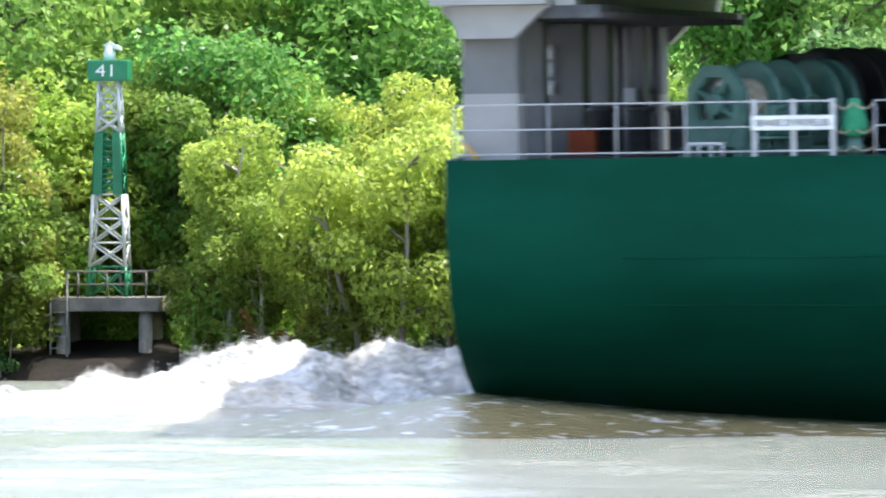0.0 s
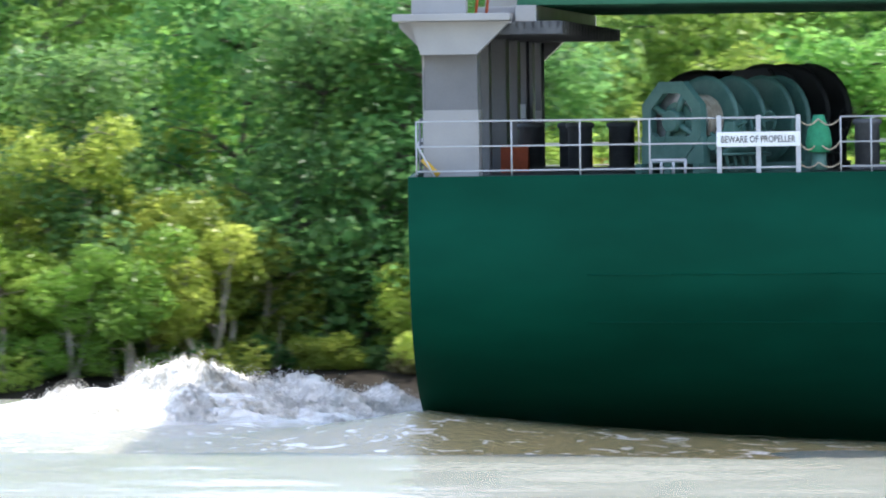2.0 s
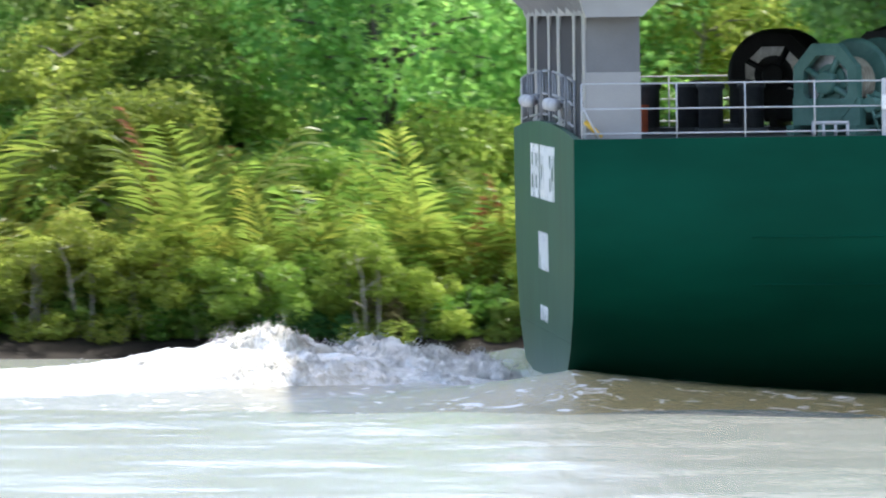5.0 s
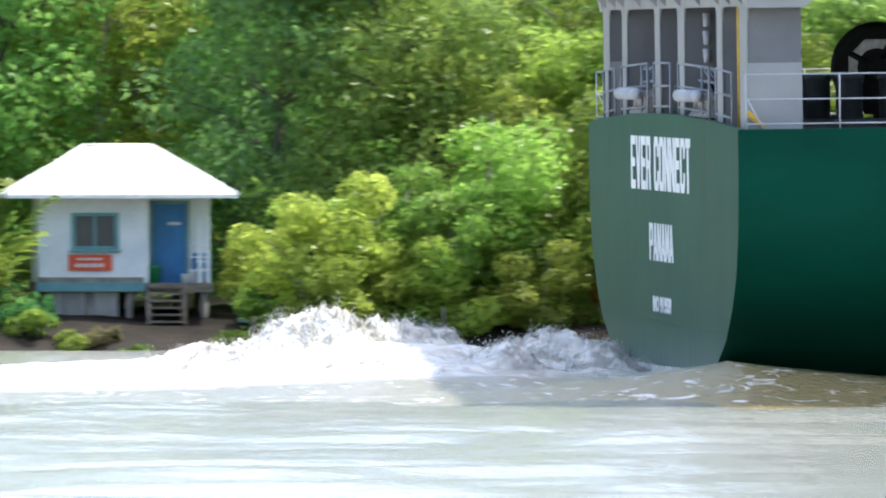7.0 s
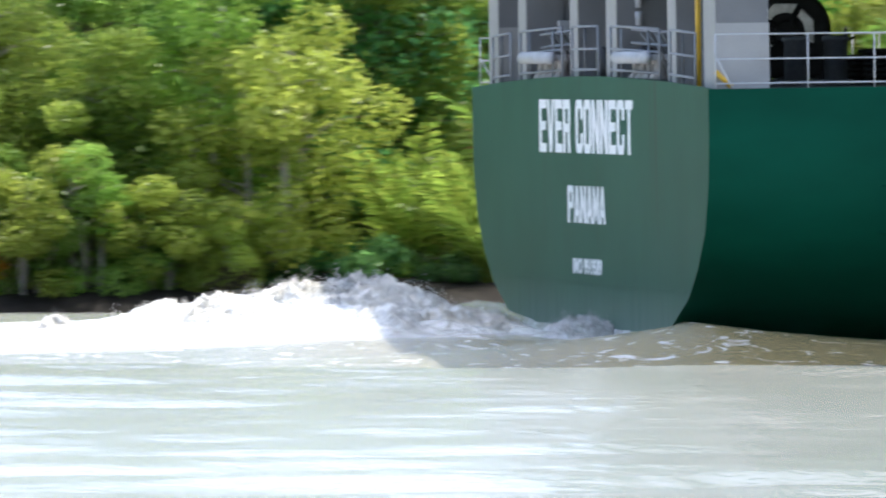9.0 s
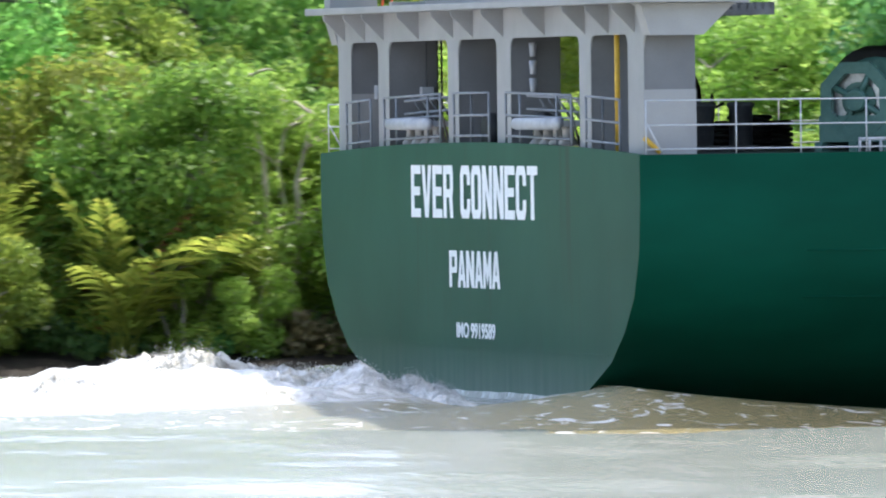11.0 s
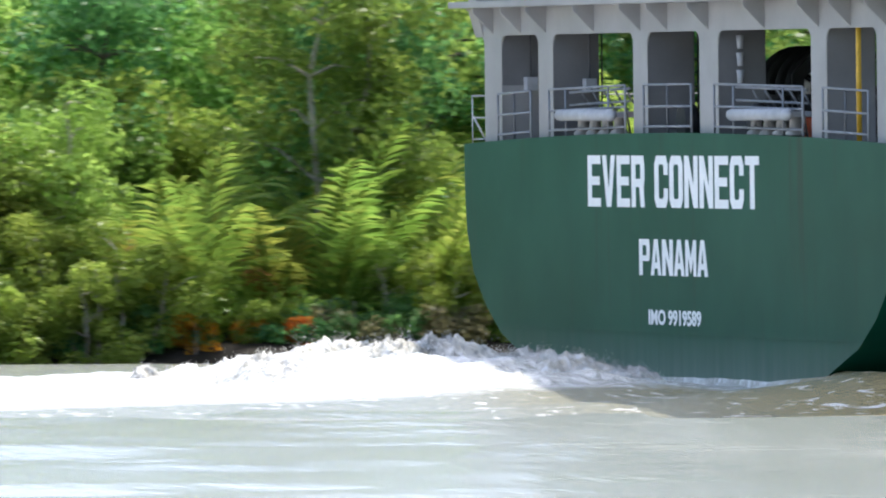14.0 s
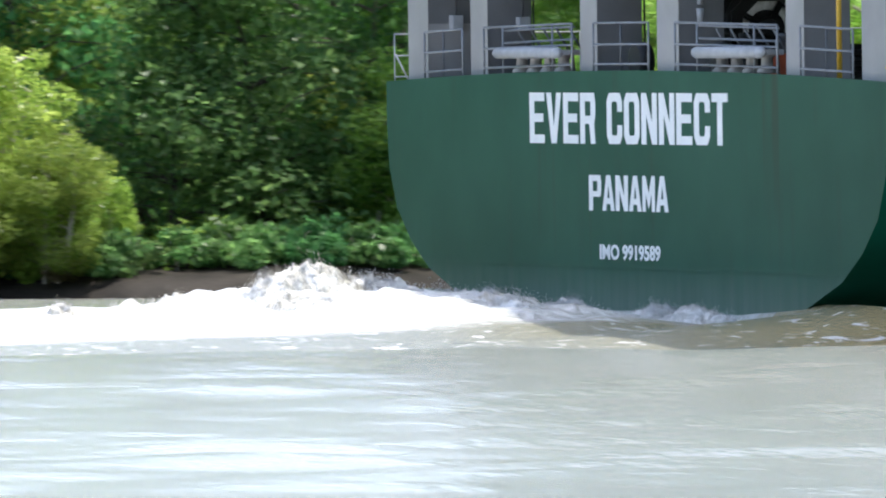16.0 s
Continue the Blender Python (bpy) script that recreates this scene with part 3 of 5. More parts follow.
for x, y in ((1.38, 9.0), (1.38, 2.7)):
    made("column_ladder", lambda bm, x=x, y=y: [rod(bm, (x + 0.12, y - 0.2, DECK), (x + 0.12, y - 0.2, LDECK - 0.3), 0.022, seg=6), rod(bm, (x + 0.12, y + 0.2, DECK), (x + 0.12, y + 0.2, LDECK - 0.3), 0.022, seg=6)]
         + [rod(bm, (x + 0.12, y - 0.2, DECK + 0.3 + i * 0.3), (x + 0.12, y + 0.2, DECK + 0.3 + i * 0.3), 0.015, seg=6) for i in range(9)], BITTP, bridge)
for x, y, z in ((1.05, 8.3, 1.25), (0.9, 11.85, 1.3)):
    made("junction_box", lambda bm, x=x, y=y, z=z: box(bm, x - 0.13, x + 0.13, y - 0.12, y + 0.12, DECK + z - 0.15, DECK + z + 0.15, 0.02), RAILP, bridge, "pale grey electrical box")
    made("conduit", lambda bm, x=x, y=y, z=z: rod(bm, (x, y, DECK + z + 0.1), (x, y, LDECK - 0.3), 0.02, seg=6), BITTP, bridge)
made("hanging_lamp", lambda bm: [rod(bm, (0.7, -2.45, LTOP - 0.1 - i * 0.36), (0.7, -2.45, LTOP - 0.38 - i * 0.36), 0.085, 0.06, seg=10) for i in range(3)], RAILP, bridge, "white lamps hung in a row")


made("support_beam", lambda bm: box(bm, 2.05, 2.45, -13.1, 13.1, DECK + 2.93, DECK + 3.26, 0.02), GREY, bridge)
made("girder", lambda bm: box(bm, 13.5, 14.3, -13.1, 13.1, DECK - 0.1, DECK + 3.26, 0.02), GREY, bridge)
for y in (-12.6, 12.6):
    made("beam_arm", lambda bm: box(bm, 1.3, 2.05, y - 0.12, y + 0.12, DECK + 2.95, DECK + 3.24, 0.02), GREY, bridge)


# the lowest tier of containers, over the aft deck
CONTP = surface("green_container_paint", (0.006, 0.10, 0.045), (0.012, 0.13, 0.06), 0.6, 0.5, 0.1, grain=0.15, spread=0.2)


CL, CW, CH = 12.2, 2.43, 2.59


def corrugated(side):
    def fill(bm):
        n, row = 44, []
        for i in range(n * 2 + 1):
            x = 0.1 + (CL - 0.2) * i / (n * 2)
            d = 0.0 if (i // 2) % 2 == 0 else 0.04
            row.append((bm.verts.new((x, side * (CW / 2 - d), 0.1)), bm.verts.new((x, side * (CW / 2 - d), CH - 0.1))))
        for p, q in zip(row, row[1:]):
            bm.faces.new((p[0], q[0], q[1], p[1]))
    return fill


def container(y):
    body = made("container", lambda bm: box(bm, 0.1, CL - 0.1, -CW / 2 + 0.065, CW / 2 - 0.065, 0.05, CH - 0.02), CONTP, SHIP, "green corrugated shipping container")
    body.matrix_basis = pose(2.08, y, DECK + 3.265)
    for s in (-1, 1):
        made("side_wall", corrugated(s), CONTP, body)
        made("bottom_rail", lambda bm: box(bm, 0, CL, s * CW / 2 - 0.06, s * CW / 2 + 0.005, 0, 0.14), CONTP, body)
        made("top_rail", lambda bm: box(bm, 0, CL, s * CW / 2 - 0.06, s * CW / 2 + 0.005, CH - 0.12, CH), CONTP, body)
    for x in (0.0, CL - 0.1):
        made("end_wall", lambda bm: box(bm, x, x + 0.1, -CW / 2 + 0.062, CW / 2 - 0.062, 0, CH - 0.004), CONTP, body)
    return body


for i in range(10):
    first = container(-11.6 + i * 2.58)
    for tier in range(1, 6):
        copy_thing(first, pose(2.08, -11.6 + i * 2.58, DECK + 3.265 + tier * (CH + 0.015)))


def bay_fill(bm):
    """A forward bay of stacked boxes, ten across and six high."""
    for i in range(10):
        for k in range(6):
            box(bm, 0, CL, -12.8 + i * 2.58, -10.37 + i * 2.58, k * 2.605, k * 2.605 + CH)


bay = made("container_bay", bay_fill, CONTP, SHIP, "stacked green containers further forward")
bay.matrix_basis = pose(15.6, 0, DECK + 3.265)
for i in range(1, 7):
    copy_thing(bay, pose(15.6 + i * 13.6, 0, DECK + 3.265))


# rails
def rail_run(name, pts, height, bars, r, material, posts, label=""):
    run = empty(name, label or "white three-bar guard rail along the deck edge", "")
    run.parent = SHIP
    a, b = Vector(pts[0]), Vector(pts[1])
    for h in bars:
        made("bar", lambda bm: rod(bm, a + Vector((0, 0, h)), b + Vector((0, 0, h)), r, seg=8), material, run)
    for u in posts:
        p = a.lerp(b, u)
        made("post", lambda bm: rod(bm, p - Vector((0, 0, 0.02)), p + Vector((0, 0, height)), r * 1.05, seg=8), material, run)
    return run


def along(x0, x1, xs):
    return [(x - x0) / (x1 - x0) for x in xs]


EDGE = -HALF + 0.10
for side in (1, -1):
    y = EDGE * side
    rail_run("deck_rail", ((0.16, y, DECK), (5.93, y, DECK)), 1.05, (0.10, 0.57, 1.05), 0.0155, RAILP, posts=along(0.16, 5.93, (0.16, 1.98, 3.29, 4.62)))
    rail_run("deck_rail", ((8.27, y, DECK), (26, y, DECK)), 1.05, (0.10, 0.57, 1.05), 0.0155, RAILP, posts=along(8.27, 26, [8.27, 8.85] + [10.2 + 1.35 * i for i in range(12)]))
    made("rail_stay", lambda bm: rod(bm, (0.18, y, DECK + 0.6), (0.5, y, DECK), 0.02, seg=6), RAILP, SHIP)
gate = empty("propeller_warning_sign", "white warning sign on three square rail posts", "")
gate.parent = SHIP
for x in (5.95, 6.70, 7.46):
    made("post", lambda bm: box(bm, x - 0.045, x + 0.045, EDGE - 0.04, EDGE + 0.05, DECK - 0.02, DECK + 1.1, 0.008), RAILP, gate)
for h in (0.10, 1.05):
    made("bar", lambda bm: rod(bm, (5.95, EDGE, DECK + h), (7.46, EDGE, DECK + h), 0.02, seg=8), RAILP, gate)
board = made("sign_board", lambda bm: box(bm, 5.90, 7.50, EDGE - 0.075, EDGE - 0.045, DECK + 0.50, DECK + 0.78, 0.006), SIGNW, gate, "white enamelled board")
lettering("sign_text", "BEWARE OF PROPELLER", 1.42, 0.13, ABREAST(6.70, EDGE - 0.079, DECK + 0.64), INK, gate, bold=0.01)

# rails across the stern, between the columns
for y0, y1 in ((-11.9, -9.0), (-8.0, -2.35), (-1.1, 2.15), (3.15, 8.4), (9.45, 11.9)):
    za, zb = DECK + camber(y0), DECK + camber(y1)
    run = rail_run("stern_rail", ((0.12, y0 + 0.1, za), (0.12, y1 - 0.1, zb)), 1.02, (0.14, 0.56, 1.02), 0.025, GRAILP,
                   posts=(0, 0.5 if y1 - y0 < 4 else 0.22, 0.78 if y1 - y0 > 4 else 0.5, 1), label="grey guard rail between the stern columns")
    if y1 - y0 > 4:
        made("upper_frame", lambda bm: [rod(bm, (0.5, y0 + 0.9, za + 0.95), (0.5, y1 - 0.4, zb + 0.95), 0.03, seg=6), rod(bm, (0.5, y0 + 0.9, za + 0.68), (0.5, y1 - 0.4, zb + 0.68), 0.03, seg=6)]
             + [rod(bm, (0.5, y0 + 1.2 + i * 0.75, za + 0.95), (0.9, y0 + 1.45 + i * 0.75, za + 0.45), 0.026, seg=6) for i in range(5)], GRAILP, run)
        made("stay", lambda bm: rod(bm, (0.12, y0 + 0.15, za + 0.7), (0.5, y0 + 0.9, za), 0.025, seg=6), GRAILP, run)


# fairleads on the stern edge
def fairlead(y, w):
    f = empty("roller_fairlead", "light grey rounded mooring fairlead on the stern edge", "")
    f.parent = SHIP
    z = DECK + camber(y)

    def cap(bm):
        n = 10
        rod(bm, (-0.06, y - w / 2, z + 0.42), (-0.06, y + w / 2, z + 0.42), 0.125, seg=14)
        for s in (-1, 1):
            lathe(bm, [(0.125 * math.cos(i * math.pi / 2 / n), 0.22 * math.sin(i * math.pi / 2 / n)) for i in range(n)], 14, (-0.06, y + s * w / 2, z + 0.42), (0, s, 0))
    made("lip", cap, FAIRP, f)
    made("lip_plate", lambda bm: box(bm, -0.04, 0.5, y - w / 2, y + w / 2, z + 0.36, z + 0.48, 0.03), FAIRP, f)
    for k in (-0.36, -0.12, 0.12, 0.36):
        made("roller", lambda bm: lathe(bm, [(0.20, 0), (0.22, 0.05), (0.13, 0.14), (0.12, 0.30), (0.2, 0.40)], 14, (0.30, y + k * w, z - 0.02)), GREY, f)


fairlead(-5.75, 3.3)
fairlead(5.35, 3.3)


# winches
def winch(name, at, turn, paint, disc, label, length=3.2, size=0.86, rope=ROPE):
    w = empty(name, label, "", m=pose(*at, 0, 0, turn))
    w.parent = SHIP
    ax = (1, 0, 0)
    c = size + 0.12

    def ring(bm):                                                  # open eight-sided end frame
        for i in range(8):
            a0, a1 = (i + 0.5) * math.tau / 8, (i + 1.5) * math.tau / 8
            for r0, r1 in ((size * 0.95, size * 0.66),):
                q = [bm.verts.new((x, r * math.cos(a), c + r * math.sin(a))) for x in (-0.06, 0.10) for r, a in ((r0, a0), (r0, a1), (r1, a1), (r1, a0))]
                for f in ((0, 1, 2, 3), (7, 6, 5, 4), (0, 4, 5, 1), (3, 2, 6, 7)):
                    bm.faces.new([q[k] for k in f])
        for i in range(4):
            a = i * math.tau / 4 + 0.5
            rod(bm, (0.02, 0, c), (0.02, size * 0.7 * math.cos(a), c + size * 0.7 * math.sin(a)), 0.07, seg=6)
        lathe(bm, [(0.2, -0.12), (0.24, 0), (0.2, 0.2)], 16, (0, 0, c), ax)
    made("end_frame", ring, paint, w)
    made("drum", lambda bm: lathe(bm, [(size * 0.42, 0), (size * 0.42, length)], 22, (0.1, 0, c), ax), paint, w)
    made("wound_rope", lambda bm: [lathe(bm, [(size * 0.50, 0), (size * 0.58, 0.03), (size * 0.58, 0.07), (size * 0.50, 0.10)], 22, (0.35 + i * 0.1, 0, c), ax) for i in range(int((length - 1.2) * 4))], rope, w, "worn mooring rope on the drum")
    for u in disc:
        made("flange", lambda bm: lathe(bm, [(size * 0.90, 0), (size, 0.02), (size, 0.06), (size * 0.90, 0.08), (size * 0.5, 0.16)], 28, (u * length, 0, c), ax), paint, w)
    made("brake_band", lambda bm: lathe(bm, [(size * 0.72, 0), (size * 0.74, 0.02), (size * 0.74, 0.14), (size * 0.72, 0.16)], 24, (0.16, 0, c), ax), STEEL, w, "bright worn steel brake band")
    made("gearbox", lambda bm: box(bm, length * 0.34, length * 0.62, -0.75, 0.3, 0.1, c - 0.15, 0.08), paint, w)
    made("motor", lambda bm: [rod(bm, (length * 0.45, -0.95, 0.55), (length * 0.1, -0.95, 0.55), 0.24, seg=14), rod(bm, (length * 0.12, -0.95, 0.55), (length * 0.02, -0.95, 0.55), 0.15, seg=12)], paint, w)
    for i in range(6):
        made("hydraulic_pipe", lambda bm: rod(bm, (0.1 + i * 0.22, -1.15, 0.0), (0.1 + i * 0.22, -0.9, 0.75 + 0.06 * i), 0.035, seg=6), paint, w)
    made("pipe_run", lambda bm: rod(bm, (0.0, -1.15, 0.32), (1.5, -1.15, 0.32), 0.035, seg=6), paint, w)
    made("valve_block", lambda bm: [box(bm, 0.35, 0.62, -1.25, -0.98, 0.62, 0.95, 0.03), rod(bm, (0.48, -1.25, 0.85), (0.48, -1.45, 0.95), 0.03, seg=6)], paint, w)
    made("hand_wheel", lambda bm: [rod(bm, (1.3 + 0.2 * math.cos(k * 0.785), -1.3, 0.95 + 0.2 * math.sin(k * 0.785)), (1.3 + 0.2 * math.cos((k + 1) * 0.785), -1.3, 0.95 + 0.2 * math.sin((k + 1) * 0.785)), 0.022, seg=6) for k in range(8)]
         + [rod(bm, (1.3, -1.3, 0.95), (1.3, -0.8, 0.95), 0.03, seg=6), rod(bm, (1.1, -1.3, 0.95), (1.5, -1.3, 0.95), 0.016, seg=5)], paint, w)
    made("bed_frame", lambda bm: [box(bm, -0.2, length + 0.2, y - 0.08, y + 0.08, -0.05, 0.16) for y in (-0.75, 0, 0.75)] + [box(bm, x - 0.1, x + 0.1, -0.8, 0.8, 0.16, c - 0.3) for x in (0.06, length)], paint, w)


DZ = DECK + 0.03
winch("mooring_winch", (5.0, -11.6, DZ), 50, MINT, (0.30, 0.56, 0.84, 0.99), "mint green mooring winch with rope drums on the aft deck", length=3.0)
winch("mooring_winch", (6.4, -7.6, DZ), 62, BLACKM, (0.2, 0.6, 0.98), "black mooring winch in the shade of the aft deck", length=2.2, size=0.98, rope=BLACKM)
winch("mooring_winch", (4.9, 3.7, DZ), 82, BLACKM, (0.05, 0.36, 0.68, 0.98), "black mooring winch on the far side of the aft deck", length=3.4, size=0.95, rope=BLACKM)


def rope_pile(x, y):
    r = empty("rope_pile", "heap of black coiled mooring ropes on the deck", "", m=pose(x, y, DZ))
    r.parent = SHIP
    for i, (u, v, n) in enumerate(((-0.5, 0.1, 5), (0.1, -0.2, 6), (0.65, 0.15, 5), (0.2, 0.6, 6))):
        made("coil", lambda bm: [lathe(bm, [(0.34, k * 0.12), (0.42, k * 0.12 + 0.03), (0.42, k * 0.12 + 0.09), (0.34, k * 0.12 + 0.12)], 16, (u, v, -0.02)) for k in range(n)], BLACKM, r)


rope_pile(6.6, 3.0)


def bitts(x, y):
    b = empty("mooring_bitts", "dark grey double mooring bollard on the deck", "", "", pose(x, y, DZ))
    b.parent = SHIP
    made("bed_plate", lambda bm: box(bm, -0.3, 1.1, -0.35, 0.35, 0, 0.1, 0.02), BITTP, b)
    for u in (0, 0.8):
        made("post", lambda bm: lathe(bm, [(0.24, 0.1), (0.24, 0.85), (0.28, 0.88), (0.28, 0.95), (0.2, 0.98)], 18, (u, 0, 0)), BITTP, b)


bitts(3.0, -7.2)
bitts(1.9, -4.4)
bitts(3.4, 3.0)
bitts(8.75, -12.7)


def roller_head():
    r = empty("pedestal_roller", "green canvas-wrapped pedestal roller on a mint post", "", m=pose(7.84, -13.35, DZ))
    r.parent = SHIP
    made("pedestal", lambda bm: lathe(bm, [(0.17, 0), (0.15, 0.1), (0.14, 0.36)], 14), MINT, r)
    made("cover", lambda bm: lathe(bm, [(0.2, 0.34), (0.26, 0.5), (0.22, 0.75), (0.14, 0.95), (0.1, 1.06)], 14), BRIGHTG, r, "bright green canvas cover")
    for h, s in ((0.98, 0.12), (0.55, 0.16), (0.15, 0.1)):
        def line(bm, h=h, s=s):
            for a, b in ((-0.38, 0), (0, 0.42)):
                for i in range(6):
                    u, v = i / 6, (i + 1) / 6
                    p = [(a + (b - a) * k, -0.22, h - s * math.sin(math.pi * k)) for k in (u, v)]
                    rod(bm, p[0], p[1], 0.018, seg=6)
        made("rope_lashing", line, ROPE, r)


roller_head()
made("deck_pipe_rack", lambda bm: [rod(bm, (4.6, -13.2, DZ + 0.22), (5.3, -13.2, DZ + 0.22), 0.035, seg=8)] + [rod(bm, (x, -13.2, DZ - 0.03), (x, -13.2, DZ + 0.22), 0.03, seg=8) for x in (4.62, 4.82, 5.05, 5.28)], RAILP, SHIP, "low white pipe rack")
for x, y, w, h, m_, l in ((1.6, -4.8, 0.55, 0.5, ORANGE, "orange equipment box"), (0.78, 3.46, 0.40, 0.92, REDP, "red fire hose box")):
    bx = made("equipment_box", lambda bm: box(bm, x - w / 2, x + w / 2, y - w / 2, y + w / 2, DZ, DZ + h, 0.03), m_, SHIP, l)
    made("box_lid", lambda bm: box(bm, x - w / 2 - 0.02, x + w / 2 + 0.02, y - w / 2 - 0.02, y + w / 2 + 0.02, DZ + h, DZ + h + 0.05, 0.01), m_, bx)
for y in (0.35, -1.6, -4.1):
    made("chock", lambda bm: lathe(bm, [(0.34, 0), (0.40, 0.1), (0.40, 0.24), (0.34, 0.34)], 18, (0.35, y, DZ + 0.42), (1, 0, 0)), BLACKM, SHIP, "black round mooring chock")
made("corner_stay", lambda bm: [rod(bm, (0.25, -13.2, DZ + 0.3), (0.55, -13.3, DZ), 0.05, seg=8)], YELLOW, SHIP, "small yellow stay at the deck corner")


# ---- wake ----
def foam_half(d):
    """Half the width of the foam, d metres behind the stern."""
    return 7.4 + 0.36 * np.clip(d - 3, 0, 60)


def wave_height(X, Y):
    """Water raised round the stern, in the ship's space."""
    d = np.maximum(0, -X)
    side = np.maximum(0, np.abs(Y) - 13.0)
    near = 0.84 * np.exp(-np.maximum(0, X) / 6.5) * np.exp(-(side / 3.2) ** 2)
    hump = 0.48 * np.exp(-((X + 6.0) / 3.0) ** 2) * np.exp(-((Y - 1.5) / 7.0) ** 2) + 0.14 * np.exp(-((X + 19) / 6) ** 2) * np.exp(-(Y / 9) ** 2)
    behind = (0.66 * np.exp(-d / 17)) * (0.5 + 0.5 * np.clip(d / 4, 0, 1)) * np.exp(-(np.maximum(0, np.abs(Y) - foam_half(d) + 1.5) / 4.2) ** 2)
    return np.where(X > 0, near, np.maximum(behind, near * np.exp(-d / 4.5) * (0.45 + 0.55 * np.clip((np.abs(Y) - 6) / 6, 0, 1)))) + hump


def lattice(X, Y, seed):
    """Smooth random values between 0 and 1 on a unit lattice."""
    cells = np.random.default_rng(seed).random((256, 256))
    i, j = np.floor(X).astype(int), np.floor(Y).astype(int)
    u, v = X - i, Y - j
    u, v = u * u * (3 - 2 * u), v * v * (3 - 2 * v)
    at = lambda a, b: cells[a % 256, b % 256]
    return (at(i, j) * (1 - u) + at(i + 1, j) * u) * (1 - v) + (at(i, j + 1) * (1 - u) + at(i + 1, j + 1) * u) * v


def churn(X, Y, seed, size=2.4, octaves=6, gain=0.52):
    """Broken water: ridged octaves from the given size down, about -0.5 to 0.5."""
    Z, amp, total = np.zeros_like(X), 1.0, 0.0
    for k in range(octaves):
        a = 0.6 + 1.3 * k
        U, V = (math.cos(a) * X + math.sin(a) * Y) / size + 17.3 * k, (math.cos(a) * Y - math.sin(a) * X) / size + 5.1 * k
        Z += amp * (1 - np.abs(2 * lattice(U, V, seed + k) - 1)) ** 1.4
        total += amp
        amp *= gain
        size /= 2.03
    return Z / total - 0.5


WAKE = empty("wake", "churned white propeller wake trailing behind the stern", "wake")


def wake_patch(name, x0, x1, nx, ny, material, label):
    xs, ys = np.linspace(x0, x1, nx), np.linspace(-20, 20, ny)
    X, Y = np.meshgrid(xs, ys, indexing="ij")
    H = wave_height(X, Y)
    rough = np.clip((0.6 - X) / 3.5, 0.03, 1) * np.clip((foam_half(np.maximum(0, -X)) + 0.4 - np.abs(Y)) / 1.6, 0.05, 1)
    Z = H + churn(X * 0.8, Y, 3) * rough * 0.62 * np.clip(H * 1.5, 0.12, 1) - 0.08
    tagged(sheet(name, np.stack([X, Y, Z], -1).reshape(-1, 3), grid_faces(nx, ny), material, WAKE, smooth=True), label)


wake_patch("side_wave", 0, 15, 80, 160, FOAM, "muddy wave along the ship's side")
wake_patch("boil", -14, 0, 260, 440, FOAM, "grey churned water behind the stern")
wake_patch("foam_trail", -85, -14, 360, 240, FOAM, "white trail of foam")


def drops(name, P, r, material, parent):
    tet = np.array([(1, 1, 1), (1, -1, -1), (-1, 1, -1), (-1, -1, 1)], dtype=float)
    n = len(P)
    dv = (P[:, None, :] + tet[None] * r[:, None, None]).reshape(-1, 3)
    df = (np.arange(n)[:, None, None] * 4 + np.array([(0, 1, 2), (0, 3, 1), (0, 2, 3), (1, 3, 2)])[None]).reshape(-1, 3)
    return tagged(sheet(name, dv, df, material, parent), kind="stuff")


def crest_mesh(seed, length, width, height, material):
    """A torn, jagged ridge of foam with drops thrown from its top."""
    rng = np.random.default_rng(seed)
    nx, ny = 130, 60

    def ridge(X, Y):
        u, v = X / length * 2, Y / width * 2
        env = np.clip(1 - u ** 2, 0, 1) ** 0.8 * np.clip(1 - np.abs(v) ** 1.6, 0, 1)
        return height * env * (0.62 + 1.15 * churn(X + seed * 3.1, Y, seed * 7, 1.5, 6, 0.66)) - 0.30 - 0.5 * (1 - env)

    u, v = np.meshgrid(np.linspace(-1, 1, nx), np.linspace(-1, 1, ny), indexing="ij")
    X, Y = u * length / 2, v * width / 2
    Z = ridge(X, Y)
    X = X + 0.22 * churn(Y * 1.3, X * 1.3, seed + 2, 0.7, 3)
    root = empty("foam_crest", "torn white crest of foam with spray above the wake", "foam", "foam crests of the wake")
    sheet("ridge", np.stack([X, Y, Z], -1).reshape(-1, 3), grid_faces(nx, ny), material, root, smooth=True)
    # drops in small bursts, densest close over the ridge
    nb, each = 70, 90
    bx, by = rng.uniform(-0.42, 0.42, nb) * length, rng.normal(0, width * 0.16, nb)
    spread = np.repeat(rng.uniform(0.05, 0.17, nb), each)
    cx = np.repeat(bx, each) + rng.normal(0, 1, nb * each) * spread
    cy = np.repeat(by, each) + rng.normal(0, 1, nb * each) * spread
    lift = np.repeat(0.03 + 0.13 * rng.random(nb) ** 2.5, each) * height
    cz = ridge(cx, cy) + np.minimum(rng.exponential(1.0, nb * each), 3) * lift - 0.02
    drops("spray", np.stack([cx, cy, cz], -1), rng.uniform(0.004, 0.0115, nb * each), material, root)
    return root


CRESTS = []
white = [crest_mesh(11, 6.0, 3.4, 1.0, SPRAY), crest_mesh(12, 4.6, 3.0, 1.1, SPRAY), crest_mesh(13, 7.5, 3.8, 0.9, SPRAY)]
churned = [crest_mesh(14, 4.4, 3.0, 0.85, GREYSPRAY), crest_mesh(15, 5.2, 3.0, 0.75, GREYSPRAY)]
rng = random.Random(5)
